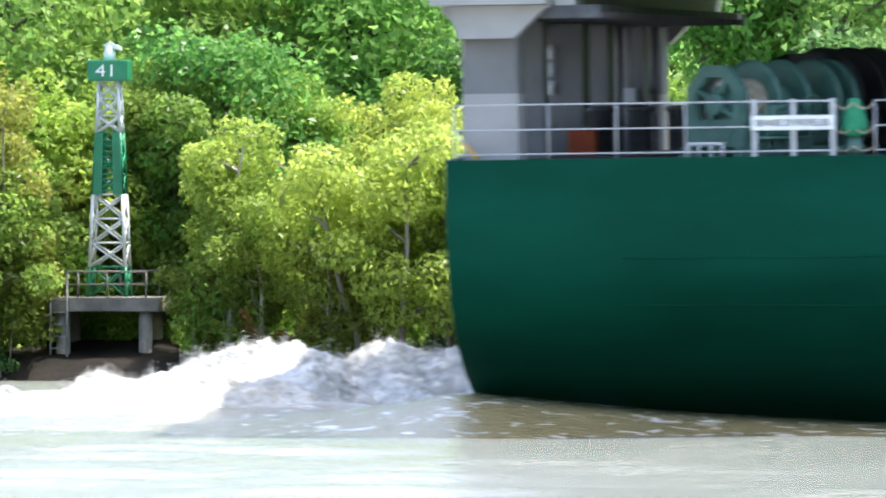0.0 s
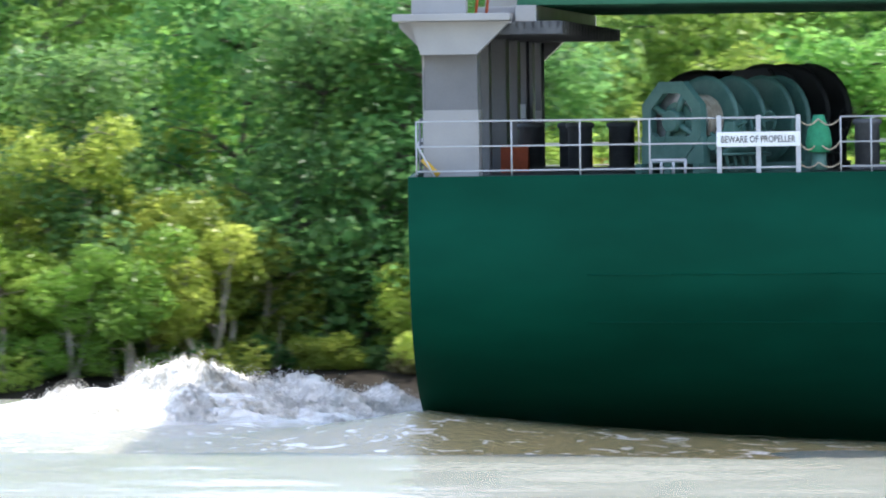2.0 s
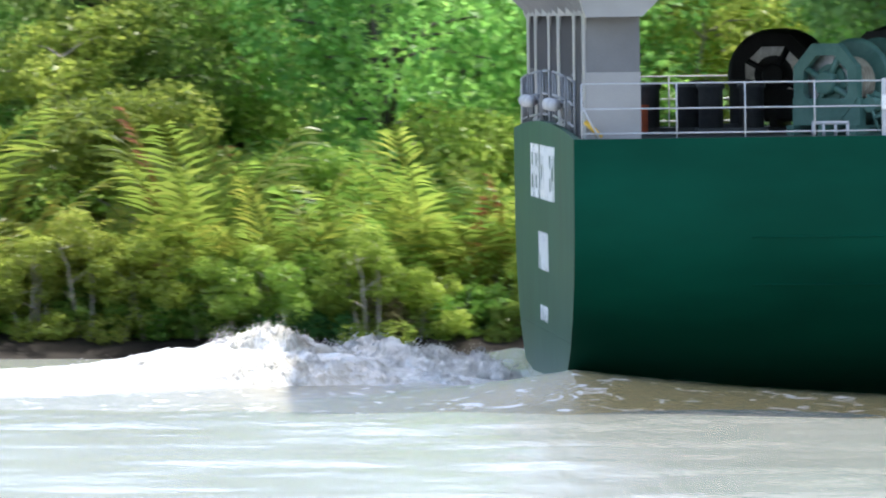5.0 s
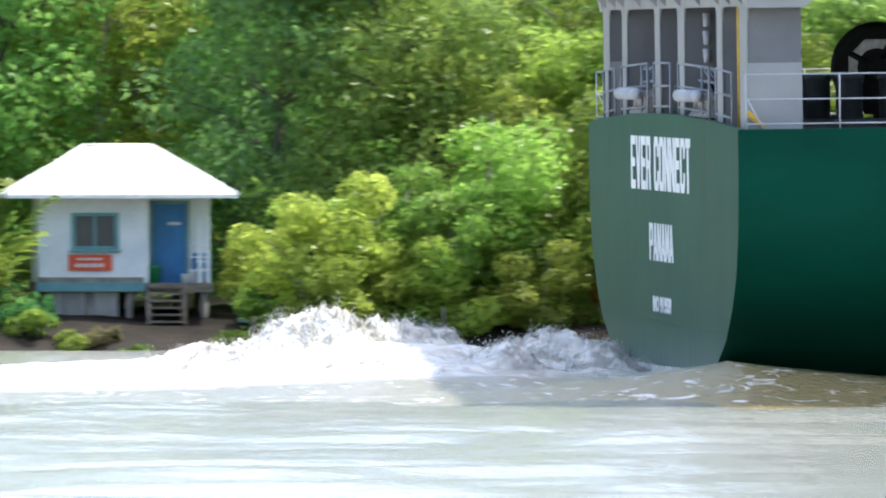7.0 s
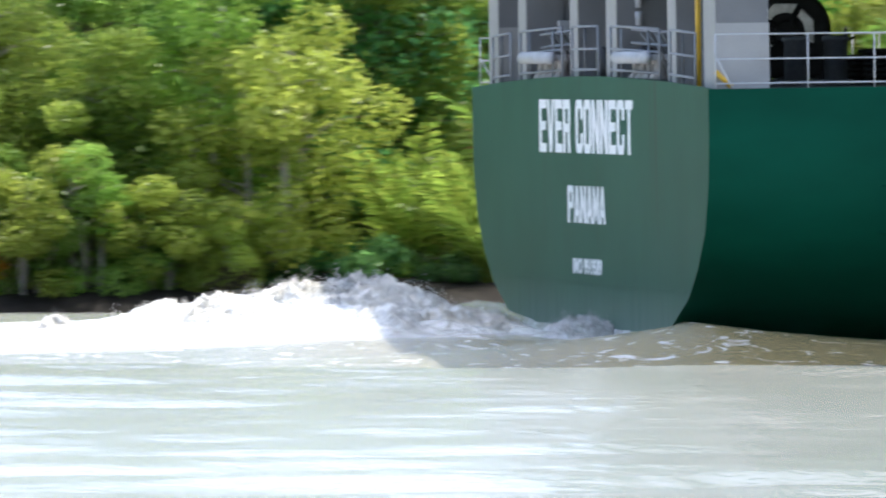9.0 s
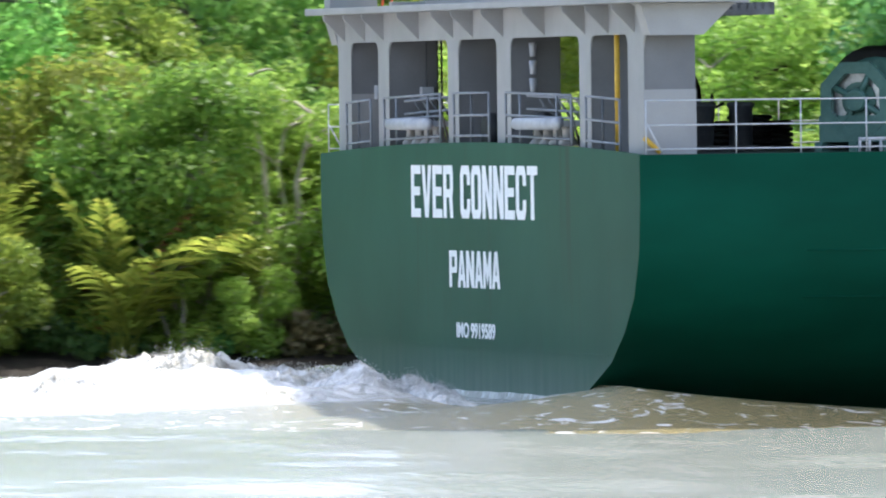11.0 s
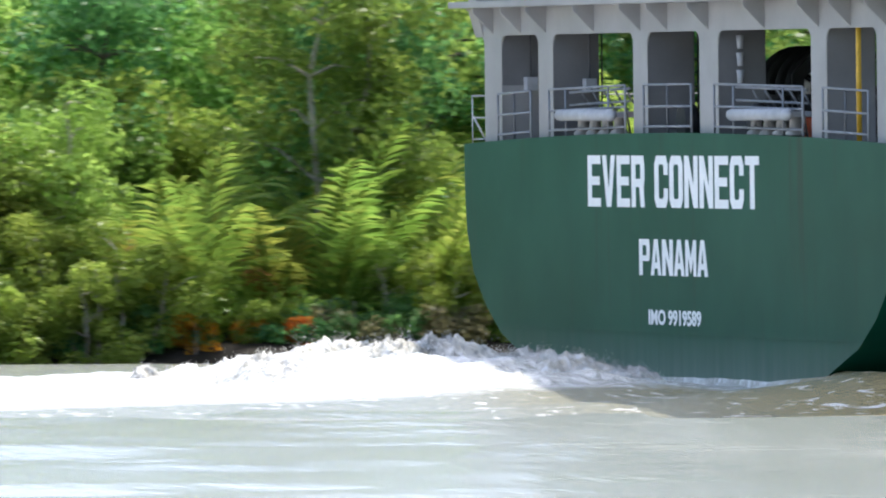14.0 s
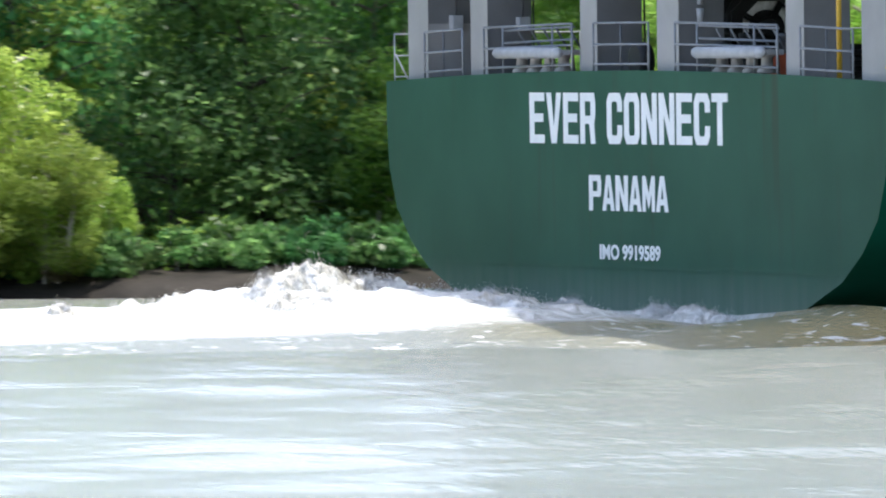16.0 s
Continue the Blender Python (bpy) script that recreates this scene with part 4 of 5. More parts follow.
# along the wake, across it, size
SPOTS = [(-7.4, 4.0, 1.05), (-8.4, 1.2, 0.98), (-9.8, 7.0, 0.9), (-6.0, -3.2, 0.95), (-7.0, 8.5, 1.0), (-8.0, -7.0, 0.85), (-10.5, -1.0, 0.95), (-12.0, 3.0, 1.0), (-12.5, -6.5, 0.85), (-14.5, 6.0, 0.95),
         (-16.5, -1.0, 0.95), (-18.5, 5.0, 0.95), (-20.0, -6.0, 0.85), (-22.5, 2.0, 0.9), (-25.0, 7.0, 0.9), (-27.5, -4.0, 0.85), (-31.0, 4.0, 0.85), (-35.0, -3.0, 0.8), (-39.0, 5.0, 0.75),
         (-5.2, 1.5, 1.2), (-3.6, 6.0, 1.05), (-4.4, -5.5, 0.9), (-2.6, -1.5, 0.9), (-2.8, 2.5, 1.05), (-1.6, 6.5, 0.8), (-1.9, -6.5, 0.6), (-1.4, -3.5, 0.6), (-1.3, 9.5, 0.6)]
fresh = white + churned
for i, (x, y, s) in enumerate(SPOTS):
    kinds = white if x < -5.6 else churned
    ob = kinds[i % len(kinds)]
    if ob in fresh:
        fresh.remove(ob)
    else:
        ob = copy_thing(ob, pose(0, 0, 0))
    s *= 1.0 if x > -5.6 else 0.79 if x > -11 else 0.48
    x += 2.3 if -11 < x < -5.6 else 0.9 if x < -5.6 else 0.0
    z = float(wave_height(np.array(x), np.array(y))) - (0.14 if x < -9 else 0.0)
    CRESTS.append((ob, x, y, z, s, rng.uniform(0, 360), rng.uniform(0, 6.3), rng.uniform(2.2, 4.2)))

# ---- navigation beacon ----
CONCRETE = surface("weathered_concrete", (0.16, 0.14, 0.12), (0.30, 0.27, 0.23), 1.5, 0.85, 0.5, fine=14, grain=0.3)
BWHITE = surface("beacon_white_paint", (0.62, 0.63, 0.60), (0.78, 0.79, 0.77), 2, 0.5, 0.1, grain=0.1)
BGREEN = surface("beacon_green_paint", (0.008, 0.17, 0.07), (0.015, 0.23, 0.10), 2, 0.45, 0.1, grain=0.15)


WEATHERED = surface("weathered_grey_paint", (0.20, 0.19, 0.17), (0.34, 0.33, 0.30), 4, 0.7, 0.2)


def beacon():
    b = empty("navigation_beacon", "green and white lattice river beacon on a concrete platform", "beacon", m=pose(-41.93, 314, 0))
    b.scale = (1, 1, 0.96)
    made("platform_slab", lambda bm: box(bm, -1.32, 1.36, -1.3, 1.3, 1.62, 1.98, 0.04), CONCRETE, b, "stained concrete slab")
    for x in (-1.0, 1.0):
        for y in (-0.95, 0.95):
            made("support_post", lambda bm: rod(bm, (x, y, -1.5), (x, y, 1.62), 0.17, seg=12), CONCRETE, b)
    for y in (-1.25, 1.25):
        made("platform_rail", lambda bm: [rod(bm, (-1.25, y, 2.62), (1.05, y, 2.62), 0.025, seg=6), rod(bm, (-1.25, y, 2.3), (1.05, y, 2.3), 0.02, seg=6)]
             + [rod(bm, (x, y, 1.98), (x, y, 2.62), 0.025, seg=6) for x in (-1.25, -0.6, 0.1, 1.05)], CONCRETE, b)
    made("access_ladder", lambda bm: [rod(bm, (x, -1.4, 0.2), (x, -1.4, 2.6), 0.03, seg=6) for x in (-1.25, -0.85)] + [rod(bm, (-1.25, -1.4, 0.4 + 0.3 * i), (-0.85, -1.4, 0.4 + 0.3 * i), 0.02, seg=6) for i in range(6)], WEATHERED, b, "weathered grey ladder")

    def half(z):
        return 0.47 - (z - 1.98) / (7.4 - 1.98) * 0.24

    for z0, z1, m_, n in ((1.98, 2.73, BGREEN, 1), (2.73, 4.55, BWHITE, 3), (4.55, 6.10, BGREEN, 3), (6.10, 7.40, BWHITE, 3)):
        for sx in (-1, 1):
            for sy in (-1, 1):
                made("tower_leg", lambda bm: rod(bm, (sx * half(z0), sy * half(z0), z0), (sx * half(z1), sy * half(z1), z1), 0.045, seg=6), m_, b)
        for i in range(n):
            a, c = z0 + (z1 - z0) * i / n, z0 + (z1 - z0) * (i + 1) / n
            for s in (-1, 1):
                for p, q in (((-1, s), (1, s)), ((s, -1), (s, 1))):
                    for u, v, ru, rv, r in ((p, q, a, c, 0.026), (q, p, a, c, 0.026), (p, q, c, c, 0.022)):
                        made("brace", lambda bm: rod(bm, (u[0] * half(ru), u[1] * half(ru), ru), (v[0] * half(rv), v[1] * half(rv), rv), r, seg=5), m_, b)
        if m_ is BGREEN and z0 > 4:
            for sx in (-1, 1):
                for sy in (-1, 1):
                    made("green_panel", lambda bm: prism(bm, [(sx * half(z0), z0), (sx * half(z1), z1), (sx * half(z1) * 0.38, z1), (sx * half(z0) * 0.38, z0)], sy * half(5.3) * 1.2 - 0.012, sy * half(5.3) * 1.2 + 0.012), BGREEN, b)
            for k in range(10):
                made("rung", lambda bm: rod(bm, (half(z0) * 0.9, -half(z0) * 0.95, z0 + 0.1 + k * 0.14), (-half(z0) * 0.9, -half(z0) * 0.95, z0 + 0.1 + k * 0.14), 0.03, seg=5), BGREEN, b)
    drum = made("number_drum", lambda bm: box(bm, -0.49, 0.49, -0.45, 0.45, 7.40, 7.93, 0.05), BGREEN, b)
    lettering("number", "41", 0.42, 0.30, ABREAST(-0.08, -0.456, 7.67), LETTER, drum, bold=0.0)
    made("lantern", lambda bm: lathe(bm, [(0.15, 7.93), (0.15, 8.12), (0.12, 8.15), (0.12, 8.30), (0.07, 8.36)], 14), BWHITE, b, "white lantern")
    made("lantern_hood", lambda bm: prism(bm, [(-0.16, 8.30), (0.30, 8.17), (0.28, 8.25), (0.0, 8.40)], -0.1, 0.1), BWHITE, b)


beacon()


# ---- river house ----
PLASTER = surface("white_washed_wall", (0.70, 0.73, 0.76), (0.82, 0.84, 0.85), 1.2, 0.8, 0.15, fine=9, grain=0.08)
ROOFM = surface("white_metal_roof", (0.74, 0.74, 0.73), (0.84, 0.84, 0.83), 1.0, 0.4, 0.1, grain=0.04)
TEAL = surface("teal_painted_timber", (0.10, 0.26, 0.28), (0.18, 0.36, 0.38), 2, 0.7, 0.2)
BLUE = surface("blue_door_paint", (0.02, 0.16, 0.40), (0.03, 0.21, 0.50), 2, 0.5, 0.1)
WOOD = surface("grey_weathered_timber", (0.13, 0.105, 0.08), (0.24, 0.20, 0.16), 2, 0.85, 0.4, fine=20, stretch=(1, 1, 3), spread=0.25)
PALEWOOD = surface("pale_grey_boards", (0.26, 0.25, 0.24), (0.42, 0.41, 0.39), 2, 0.85, 0.3, fine=20, stretch=(3, 1, 0.5), spread=0.2)
# dark wall colour; the unlit room's dimness is put into it
ROOM = surface("dim_room_wall", (0.05, 0.06, 0.06), (0.09, 0.1, 0.1), 1, 0.9, 0.1)
BANNER = surface("orange_red_banner", (0.62, 0.07, 0.03), (0.75, 0.11, 0.04), 2, 0.7, 0.1, grain=0.08)
GREENP = surface("green_plastic", (0.01, 0.20, 0.06), (0.02, 0.28, 0.09), 3, 0.4, 0.1)
WHITEP = surface("white_plastic", (0.65, 0.67, 0.68), (0.78, 0.8, 0.8), 3, 0.4, 0.05)
GLASS = surface("window_glass", (0.02, 0.03, 0.035), (0.03, 0.045, 0.05), 2, 0.06, 0.0, grain=0.0)


def house():
    h = empty("river_house", "small white stilt house with white hip roof and blue door", "house", m=pose(0.04, 312.2, 0.0))
    X0, X1, XM, F, E = 13.42, 17.53, 15.98, 1.50, 3.62

    wx0, wx1, wz0, wz1 = 14.28, 15.26, 2.36, 3.12
    for a, b, y0, y1, c, d in ((X0, wx0, 0, 0.12, F, E), (wx1, XM, 0, 0.12, F, E), (wx0, wx1, 0, 0.12, F, wz0), (wx0, wx1, 0, 0.12, wz1, E), (X0, X0 + 0.12, 0.12, 3.6, F, E), (XM - 0.12, XM, 0.12, 0.8, F, E),
                               (XM - 0.12, 16.18, 0.8, 0.92, F, E), (17.0, X1, 0.8, 0.92, F, E), (16.18, 17.0, 0.8, 0.92, 3.40, E), (X1 - 0.12, X1, 0.92, 3.6, F, E), (X0, X1, 3.6, 3.72, F, E)):
        made("wall", lambda bm: box(bm, a, b, y0, y1, c, d), PLASTER, h)
    made("room", lambda bm: box(bm, X0 + 0.15, XM - 0.2, 1.3, 1.4, F, E), ROOM, h)
    made("floor_slab", lambda bm: box(bm, X0 - 0.06, X1 + 0.06, 0.02, 3.8, F - 0.22, F - 0.003, 0.02), WOOD, h, "weathered timber floor")
    made("floor_edge", lambda bm: box(bm, X0 - 0.05, XM + 0.05, -0.08, 0.01, F - 0.20, F + 0.02, 0.01), TEAL, h, "pale blue-green floor edge")
    made("wall_foot", lambda bm: box(bm, X0, XM + 0.02, -0.015, -0.002, F + 0.022, F + 0.14), CONCRETE, h, "stained foot of the wall")

    def roof(bm):
        e = [(12.6, -0.75, E), (18.16, -0.75, E), (18.16, 4.5, E), (12.6, 4.5, E)]
        r = [(14.57, 1.6, 4.78), (16.22, 1.6, 4.78)]
        for dz in (0.0, -0.09):
            v = [bm.verts.new((x, y, z + dz)) for x, y, z in e + r]
            for f in ((0, 1, 5, 4), (1, 2, 5), (2, 3, 4, 5), (3, 0, 4)):
                bm.faces.new([v[k] for k in f])
            if dz == 0.0:
                top = v
        for i in range(4):
            bm.faces.new((top[i], top[(i + 1) % 4], v[(i + 1) % 4], v[i]))
    rf = made("roof", roof, ROOFM, h, "white sheet metal hip roof")
    for i in range(17):                                           # standing seams of the front slope
        x = 12.95 + i * 0.305
        u = 0.97 if 14.57 < x < 16.22 else ((x - 12.6) / 1.97 if x <= 14.57 else (18.16 - x) / 1.94) * 0.97
        made("roof_seam", lambda bm: rod(bm, (x, -0.74, E + 0.012), (x, -0.74 + 2.34 * u, E + 0.012 + 1.16 * u), 0.018, seg=5), ROOFM, rf)
    for a, b in (((12.6, -0.75, E), (14.57, 1.6, 4.78)), ((18.16, -0.75, E), (16.22, 1.6, 4.78)), ((14.57, 1.6, 4.78), (16.22, 1.6, 4.78))):
        made("roof_ridge", lambda bm: rod(bm, a, b, 0.05, seg=8), ROOFM, rf)
    win = made("window", lambda bm: [box(bm, 14.2, 14.30, -0.04, 0.1, 2.30, 3.18), box(bm, 15.24, 15.34, -0.04, 0.1, 2.30, 3.18), box(bm, 14.3, 15.24, -0.04, 0.1, 3.10, 3.18), box(bm, 14.3, 15.24, -0.04, 0.1, 2.30, 2.38),
                                     box(bm, 14.74, 14.80, -0.03, 0.1, 2.38, 3.10)], TEAL, h, "teal window frame")
    for a, b in ((14.31, 14.73), (14.81, 15.23)):
        made("pane", lambda bm: box(bm, a, b, 0.05, 0.06, 2.39, 3.09), GLASS, win)
    made("window_sill", lambda bm: box(bm, 14.16, 15.38, -0.10, 0.0, 2.23, 2.29, 0.01), TEAL, win)
    made("banner", lambda bm: box(bm, 14.14, 15.18, -0.05, -0.025, 1.80, 2.18), BANNER, h, "orange-red banner with pale lettering bars")
    for i in range(6):
        made("banner_bar", lambda bm: box(bm, 14.3 + i * 0.12, 14.38 + i * 0.12, -0.058, -0.051, 1.88, 1.97), WHITEP, h)
        made("banner_bar", lambda bm: box(bm, 14.35 + i * 0.1, 14.42 + i * 0.1, -0.058, -0.051, 2.05, 2.10), WHITEP, h)
    door = made("door", lambda bm: [box(bm, 16.2, 16.98, 0.82, 0.87, F, 3.38), box(bm, 16.28, 16.9, 0.80, 0.82, 1.65, 2.35, 0.005), box(bm, 16.28, 16.9, 0.80, 0.82, 2.45, 3.2, 0.005)], BLUE, h, "closed blue door")
    made("door_plate", lambda bm: box(bm, 16.55, 16.85, 0.785, 0.80, 2.88, 2.95), WHITEP, door)
    made("door_frame", lambda bm: [box(bm, 16.12, 16.2, 0.76, 0.9, F, 3.46), box(bm, 16.98, 17.06, 0.76, 0.9, F, 3.46), box(bm, 16.2, 16.98, 0.76, 0.9, 3.38, 3.46)], TEAL, h)
    for x in (XM + 0.02, 17.28, X1 - 0.06):
        made("porch_post", lambda bm: box(bm, x - 0.05, x + 0.05, -0.05, 0.05, F, E, 0.01), PLASTER, h)
    for k in (0.3, 0.62, 0.9):
        made("porch_rail", lambda bm: rod(bm, (17.0, 0, F + k), (X1, 0, F + k), 0.025, seg=6), WHITEP, h)
    for x in (13.6, 14.6, 15.6, 16.9, 17.4):
        for y in (0.15, 1.8, 3.5):
            made("stilt", lambda bm: rod(bm, (x, y, -0.2), (x, y, F - 0.2), 0.09, seg=8), CONCRETE, h)
    for i in range(9):
        made("skirting_board", lambda bm: box(bm, 13.62 + i * 0.19, 13.80 + i * 0.19, 0.10, 0.14, 0.35 + 0.04 * (i % 3), F - 0.22), PALEWOOD, h)
    stair = empty("stair", "", "", m=pose(0, 0, 0))
    stair.parent = h
    for x in (16.02, 16.86):
        made("stringer", lambda bm: [rod(bm, (x, -1.35, 0.3), (x, -0.12, F - 0.05), 0.06, seg=6)], WOOD, stair)
    for k in range(7):
        made("step", lambda bm: box(bm, 16.02, 16.86, -1.42 + k * 0.19, -1.18 + k * 0.19, 0.40 + k * 0.165, 0.45 + k * 0.165, 0.006), WOOD, stair)


house()


def loose(name, fill, material, label, category):
    return tagged(made(name, fill, material, None), label, category)


loose("green_bin", lambda bm: lathe(bm, [(0.15, 0), (0.2, 0.36), (0.22, 0.38), (0.22, 0.42)], 16, (16.2, 312.6, 1.5)), GREENP, "green plastic bin on the house porch", "bin")
for x, hh in ((17.0, 0.2), (17.18, 0.26)):
    loose("plastic_tub", lambda bm: lathe(bm, [(0.09, 0), (0.11, hh), (0.12, hh + 0.02)], 14, (x, 312.45, 1.5)), WHITEP, "small white plastic tub on the porch", "tub")
loose("water_barrel", lambda bm: lathe(bm, [(0.2, 0), (0.23, 0.1), (0.23, 0.6), (0.2, 0.72)], 18, (17.38, 312.55, 1.5)), BLUE, "blue plastic water barrel on the porch", "barrel")
for i, z in enumerate((1.78, 1.98)):
    made("label_bar", lambda bm: [box(bm, 17.24 + k * 0.07, 17.285 + k * 0.07, 312.31, 312.318, z, z + 0.07) for k in range(4)], WHITEP, bpy.data.objects["water_barrel"])


def boat(x, y, length, paint, label, turn):
    b = empty("wooden_boat", label, "boat", "small boats by the bank", pose(x, y, 0.42, 0, 0, turn))

    def shell(bm):
        rows = []
        for i in range(11):
            u = -1 + 2 * i / 10
            w = 0.42 * (1 - abs(u) ** 3) + 0.04
            z = 0.12 * abs(u) ** 2.5
            rows.append([bm.verts.new((u * length / 2, yy * w, zz + z)) for yy, zz in ((-1, 0.42), (-0.85, 0.15), (-0.4, 0), (0.4, 0), (0.85, 0.15), (1, 0.42))])
        for a, c in zip(rows, rows[1:]):
            for i in range(5):
                bm.faces.new((a[i], a[i + 1], c[i + 1], c[i]))
    ob = made("boat_shell", shell, paint, b)
    sol = ob.modifiers.new("thick", "SOLIDIFY")
    sol.thickness = 0.04
    for u in (-0.25, 0.2):
        made("thwart", lambda bm: box(bm, u * length - 0.12, u * length + 0.12, -0.38, 0.38, 0.28, 0.32), WOOD, b)


boat(19.5, 311.6, 2.6, TEAL, "small teal boat drawn up on the mud", 4)
boat(21.9, 311.9, 2.4, WHITEP, "small white boat among the bushes", -8)
for i in range(9):
    x = 18.4 + i * 0.55
    loose("mooring_stake", lambda bm: rod(bm, (x, 308.6 + 0.3 * math.sin(i * 2.1), -0.4), (x + 0.08 * math.sin(i), 308.6 + 0.3 * math.sin(i * 2.1), 0.75 + 0.25 * math.sin(i * 1.7)), 0.045, seg=6), WOOD, "weathered wooden stake in the mud", "stake")
for i in range(26):
    x = 13.2 + i * 0.38 + 0.1 * math.sin(i * 5)
    y = 308.2 + 0.4 * math.sin(i * 3.3)
    rr = 0.16 + 0.12 * abs(math.sin(i * 1.9))
    loose("bank_stone", lambda bm: lathe(bm, [(rr * 0.6, 0), (rr, rr * 0.35), (rr * 0.85, rr * 0.7), (rr * 0.3, rr * 0.9)], 9, (x, y, bank_height(x, y) - 0.05)), CONCRETE, "grey-brown stone on the mud bank", "stone")


# ---- vegetation ----
def leaf_arrays(centres, radii, count, size, seed, squash=0.75, blade=4):
    """Leaves, each a folded four-cornered blade, scattered through clumps."""
    rng = np.random.default_rng(seed)
    k = rng.choice(len(centres), count, p=np.array(radii) ** 2 / np.sum(np.array(radii) ** 2))
    d = rng.normal(size=(count, 3))
    d /= np.linalg.norm(d, axis=1)[:, None]
    rad = np.array(radii)[k] * (0.45 + 0.62 * rng.random(count) ** 0.5)
    P = np.array(centres)[k] + d * rad[:, None] * np.array([1, 1, squash])
    nrm = d * 0.6 + rng.normal(0, 0.55, (count, 3)) + np.array([0, 0, 0.55])
    nrm /= np.linalg.norm(nrm, axis=1)[:, None]
    t = np.cross(nrm, rng.normal(size=(count, 3)))
    t /= np.linalg.norm(t, axis=1)[:, None]
    b = np.cross(nrm, t)
    s = size * rng.uniform(0.6, 1.4, count)[:, None]
    if blade == 3:
        V = np.stack([P - t * s, P + t * s * 0.7 + b * s * 0.6, P + t * s * 0.7 - b * s * 0.6], 1).reshape(-1, 3)
        return V, np.arange(count * 3).reshape(-1, 3)
    V = np.stack([P - t * s, P + b * s * 0.5 + nrm * s * 0.12, P + t * s, P - b * s * 0.5 + nrm * s * 0.12], 1).reshape(-1, 3)
    F = np.arange(count * 4).reshape(-1, 4)
    return V, F


def tree(name, seed, height, spread, base, clumps, leaves, size, leaf, bark, stems, label, category, clump_r=(0.5, 1.0), blade=3):
    rng = random.Random(seed)
    root = empty(name, label, category)
    bm = bmesh.new()
    centres, radii = [], []
    for s in range(stems):
        a = rng.uniform(0, 6.3)
        p = Vector((0.25 * math.cos(a) * (stems > 1), 0.25 * math.sin(a) * (stems > 1), -0.3))
        lean = Vector((math.cos(a), math.sin(a), 0)) * rng.uniform(0.05, 0.32)
        r = 0.035 * height ** 0.75 * rng.uniform(0.6, 1.0)
        top = height * rng.uniform(0.75, 0.95)
        pts = [p]
        steps = 7
        for i in range(steps):
            q = pts[-1] + (Vector((0, 0, 1)) + lean + Vector((rng.uniform(-0.22, 0.22), rng.uniform(-0.22, 0.22), 0))) * (top / steps)
            rod(bm, pts[-1], q, r * (1 - i / steps * 0.8), r * (1 - (i + 1) / steps * 0.8), seg=5, caps=False)
            pts.append(q)
        for j in range(max(3, clumps // stems)):
            i = rng.randint(max(1, int(steps * base)), steps)
            a2 = rng.uniform(0, 6.3)
            lim = spread * rng.uniform(0.25, 1.0) * (1.15 - 0.6 * i / steps)
            end = pts[i] + Vector((math.cos(a2) * lim, math.sin(a2) * lim, rng.uniform(0.1, 0.8) * lim * 0.7))
            mid = pts[i].lerp(end, 0.5) + Vector((0, 0, 0.12 * lim))
            rod(bm, pts[i], mid, r * 0.36, r * 0.24, seg=4, caps=False)
            rod(bm, mid, end, r * 0.24, r * 0.08, seg=3, caps=False)
            centres.append(end)
            radii.append(rng.uniform(*clump_r))
    part("trunk", bm, bark, root)
    V, F = leaf_arrays([tuple(c) for c in centres], radii, leaves, size, seed, blade=blade)
    sheet("crown", V, F, leaf, root)
    return root


def palm(name, seed, fronds, length, leaf, label, dry=0):
    """A stemless river palm: arching fronds with two rows of long leaflets."""
    rng = random.Random(seed)
    root = empty(name, label, "palm")
    sets = {0: ([], []), 1: ([], [])}
    bm = bmesh.new()
    for f in range(fronds):
        a = rng.uniform(0, 6.3)
        L = length * rng.uniform(0.65, 1.1)
        tilt = rng.uniform(0.12, 0.75)
        pts, d = [Vector((rng.uniform(-0.3, 0.3), rng.uniform(-0.3, 0.3), -0.1))], tilt * 0.4
        n = 16
        for i in range(n):
            d += tilt * 0.11
            pts.append(pts[-1] + Vector((math.cos(a) * math.sin(d), math.sin(a) * math.sin(d), math.cos(d))) * L / n)
        for i in range(0, n, 2):
            rod(bm, pts[i], pts[i + 2], 0.045 * (1 - i / n) + 0.008, 0.045 * (1 - (i + 2) / n) + 0.008, seg=5, caps=False)
        V, F = sets[1 if f < dry else 0]
        side = Vector((-math.sin(a), math.cos(a), 0))
        for i in range(3, n):
            for h in (0, 0.5):
                p = pts[i].lerp(pts[min(n, i + 1)], h)
                ax = (pts[min(n, i + 1)] - pts[i - 1]).normalized()
                up = side.cross(ax)
                ll = L * 0.24 * math.sin(math.pi * (0.12 + 0.8 * i / n)) * rng.uniform(0.8, 1.15)
                for s in (-1, 1):
                    tip = p + (side * s * 0.75 + ax * 0.75 + up * rng.uniform(-0.1, 0.35)).normalized() * ll - Vector((0, 0, ll * rng.uniform(0.1, 0.35)))
                    w = ax * 0.045
                    mid = p.lerp(tip, 0.45) + Vector((0, 0, 0.05))
                    k = len(V)
                    V += [p, mid - w, tip, mid + w]
                    F.append((k, k + 1, k + 2, k + 3))
    part("stalk", bm, FROND, root)
    for i, nm, m_ in ((0, "frond", leaf), (1, "dry_frond", DRY)):
        if sets[i][1]:
            sheet(nm, [tuple(v) for v in sets[i][0]], sets[i][1], m_, root)
    return root


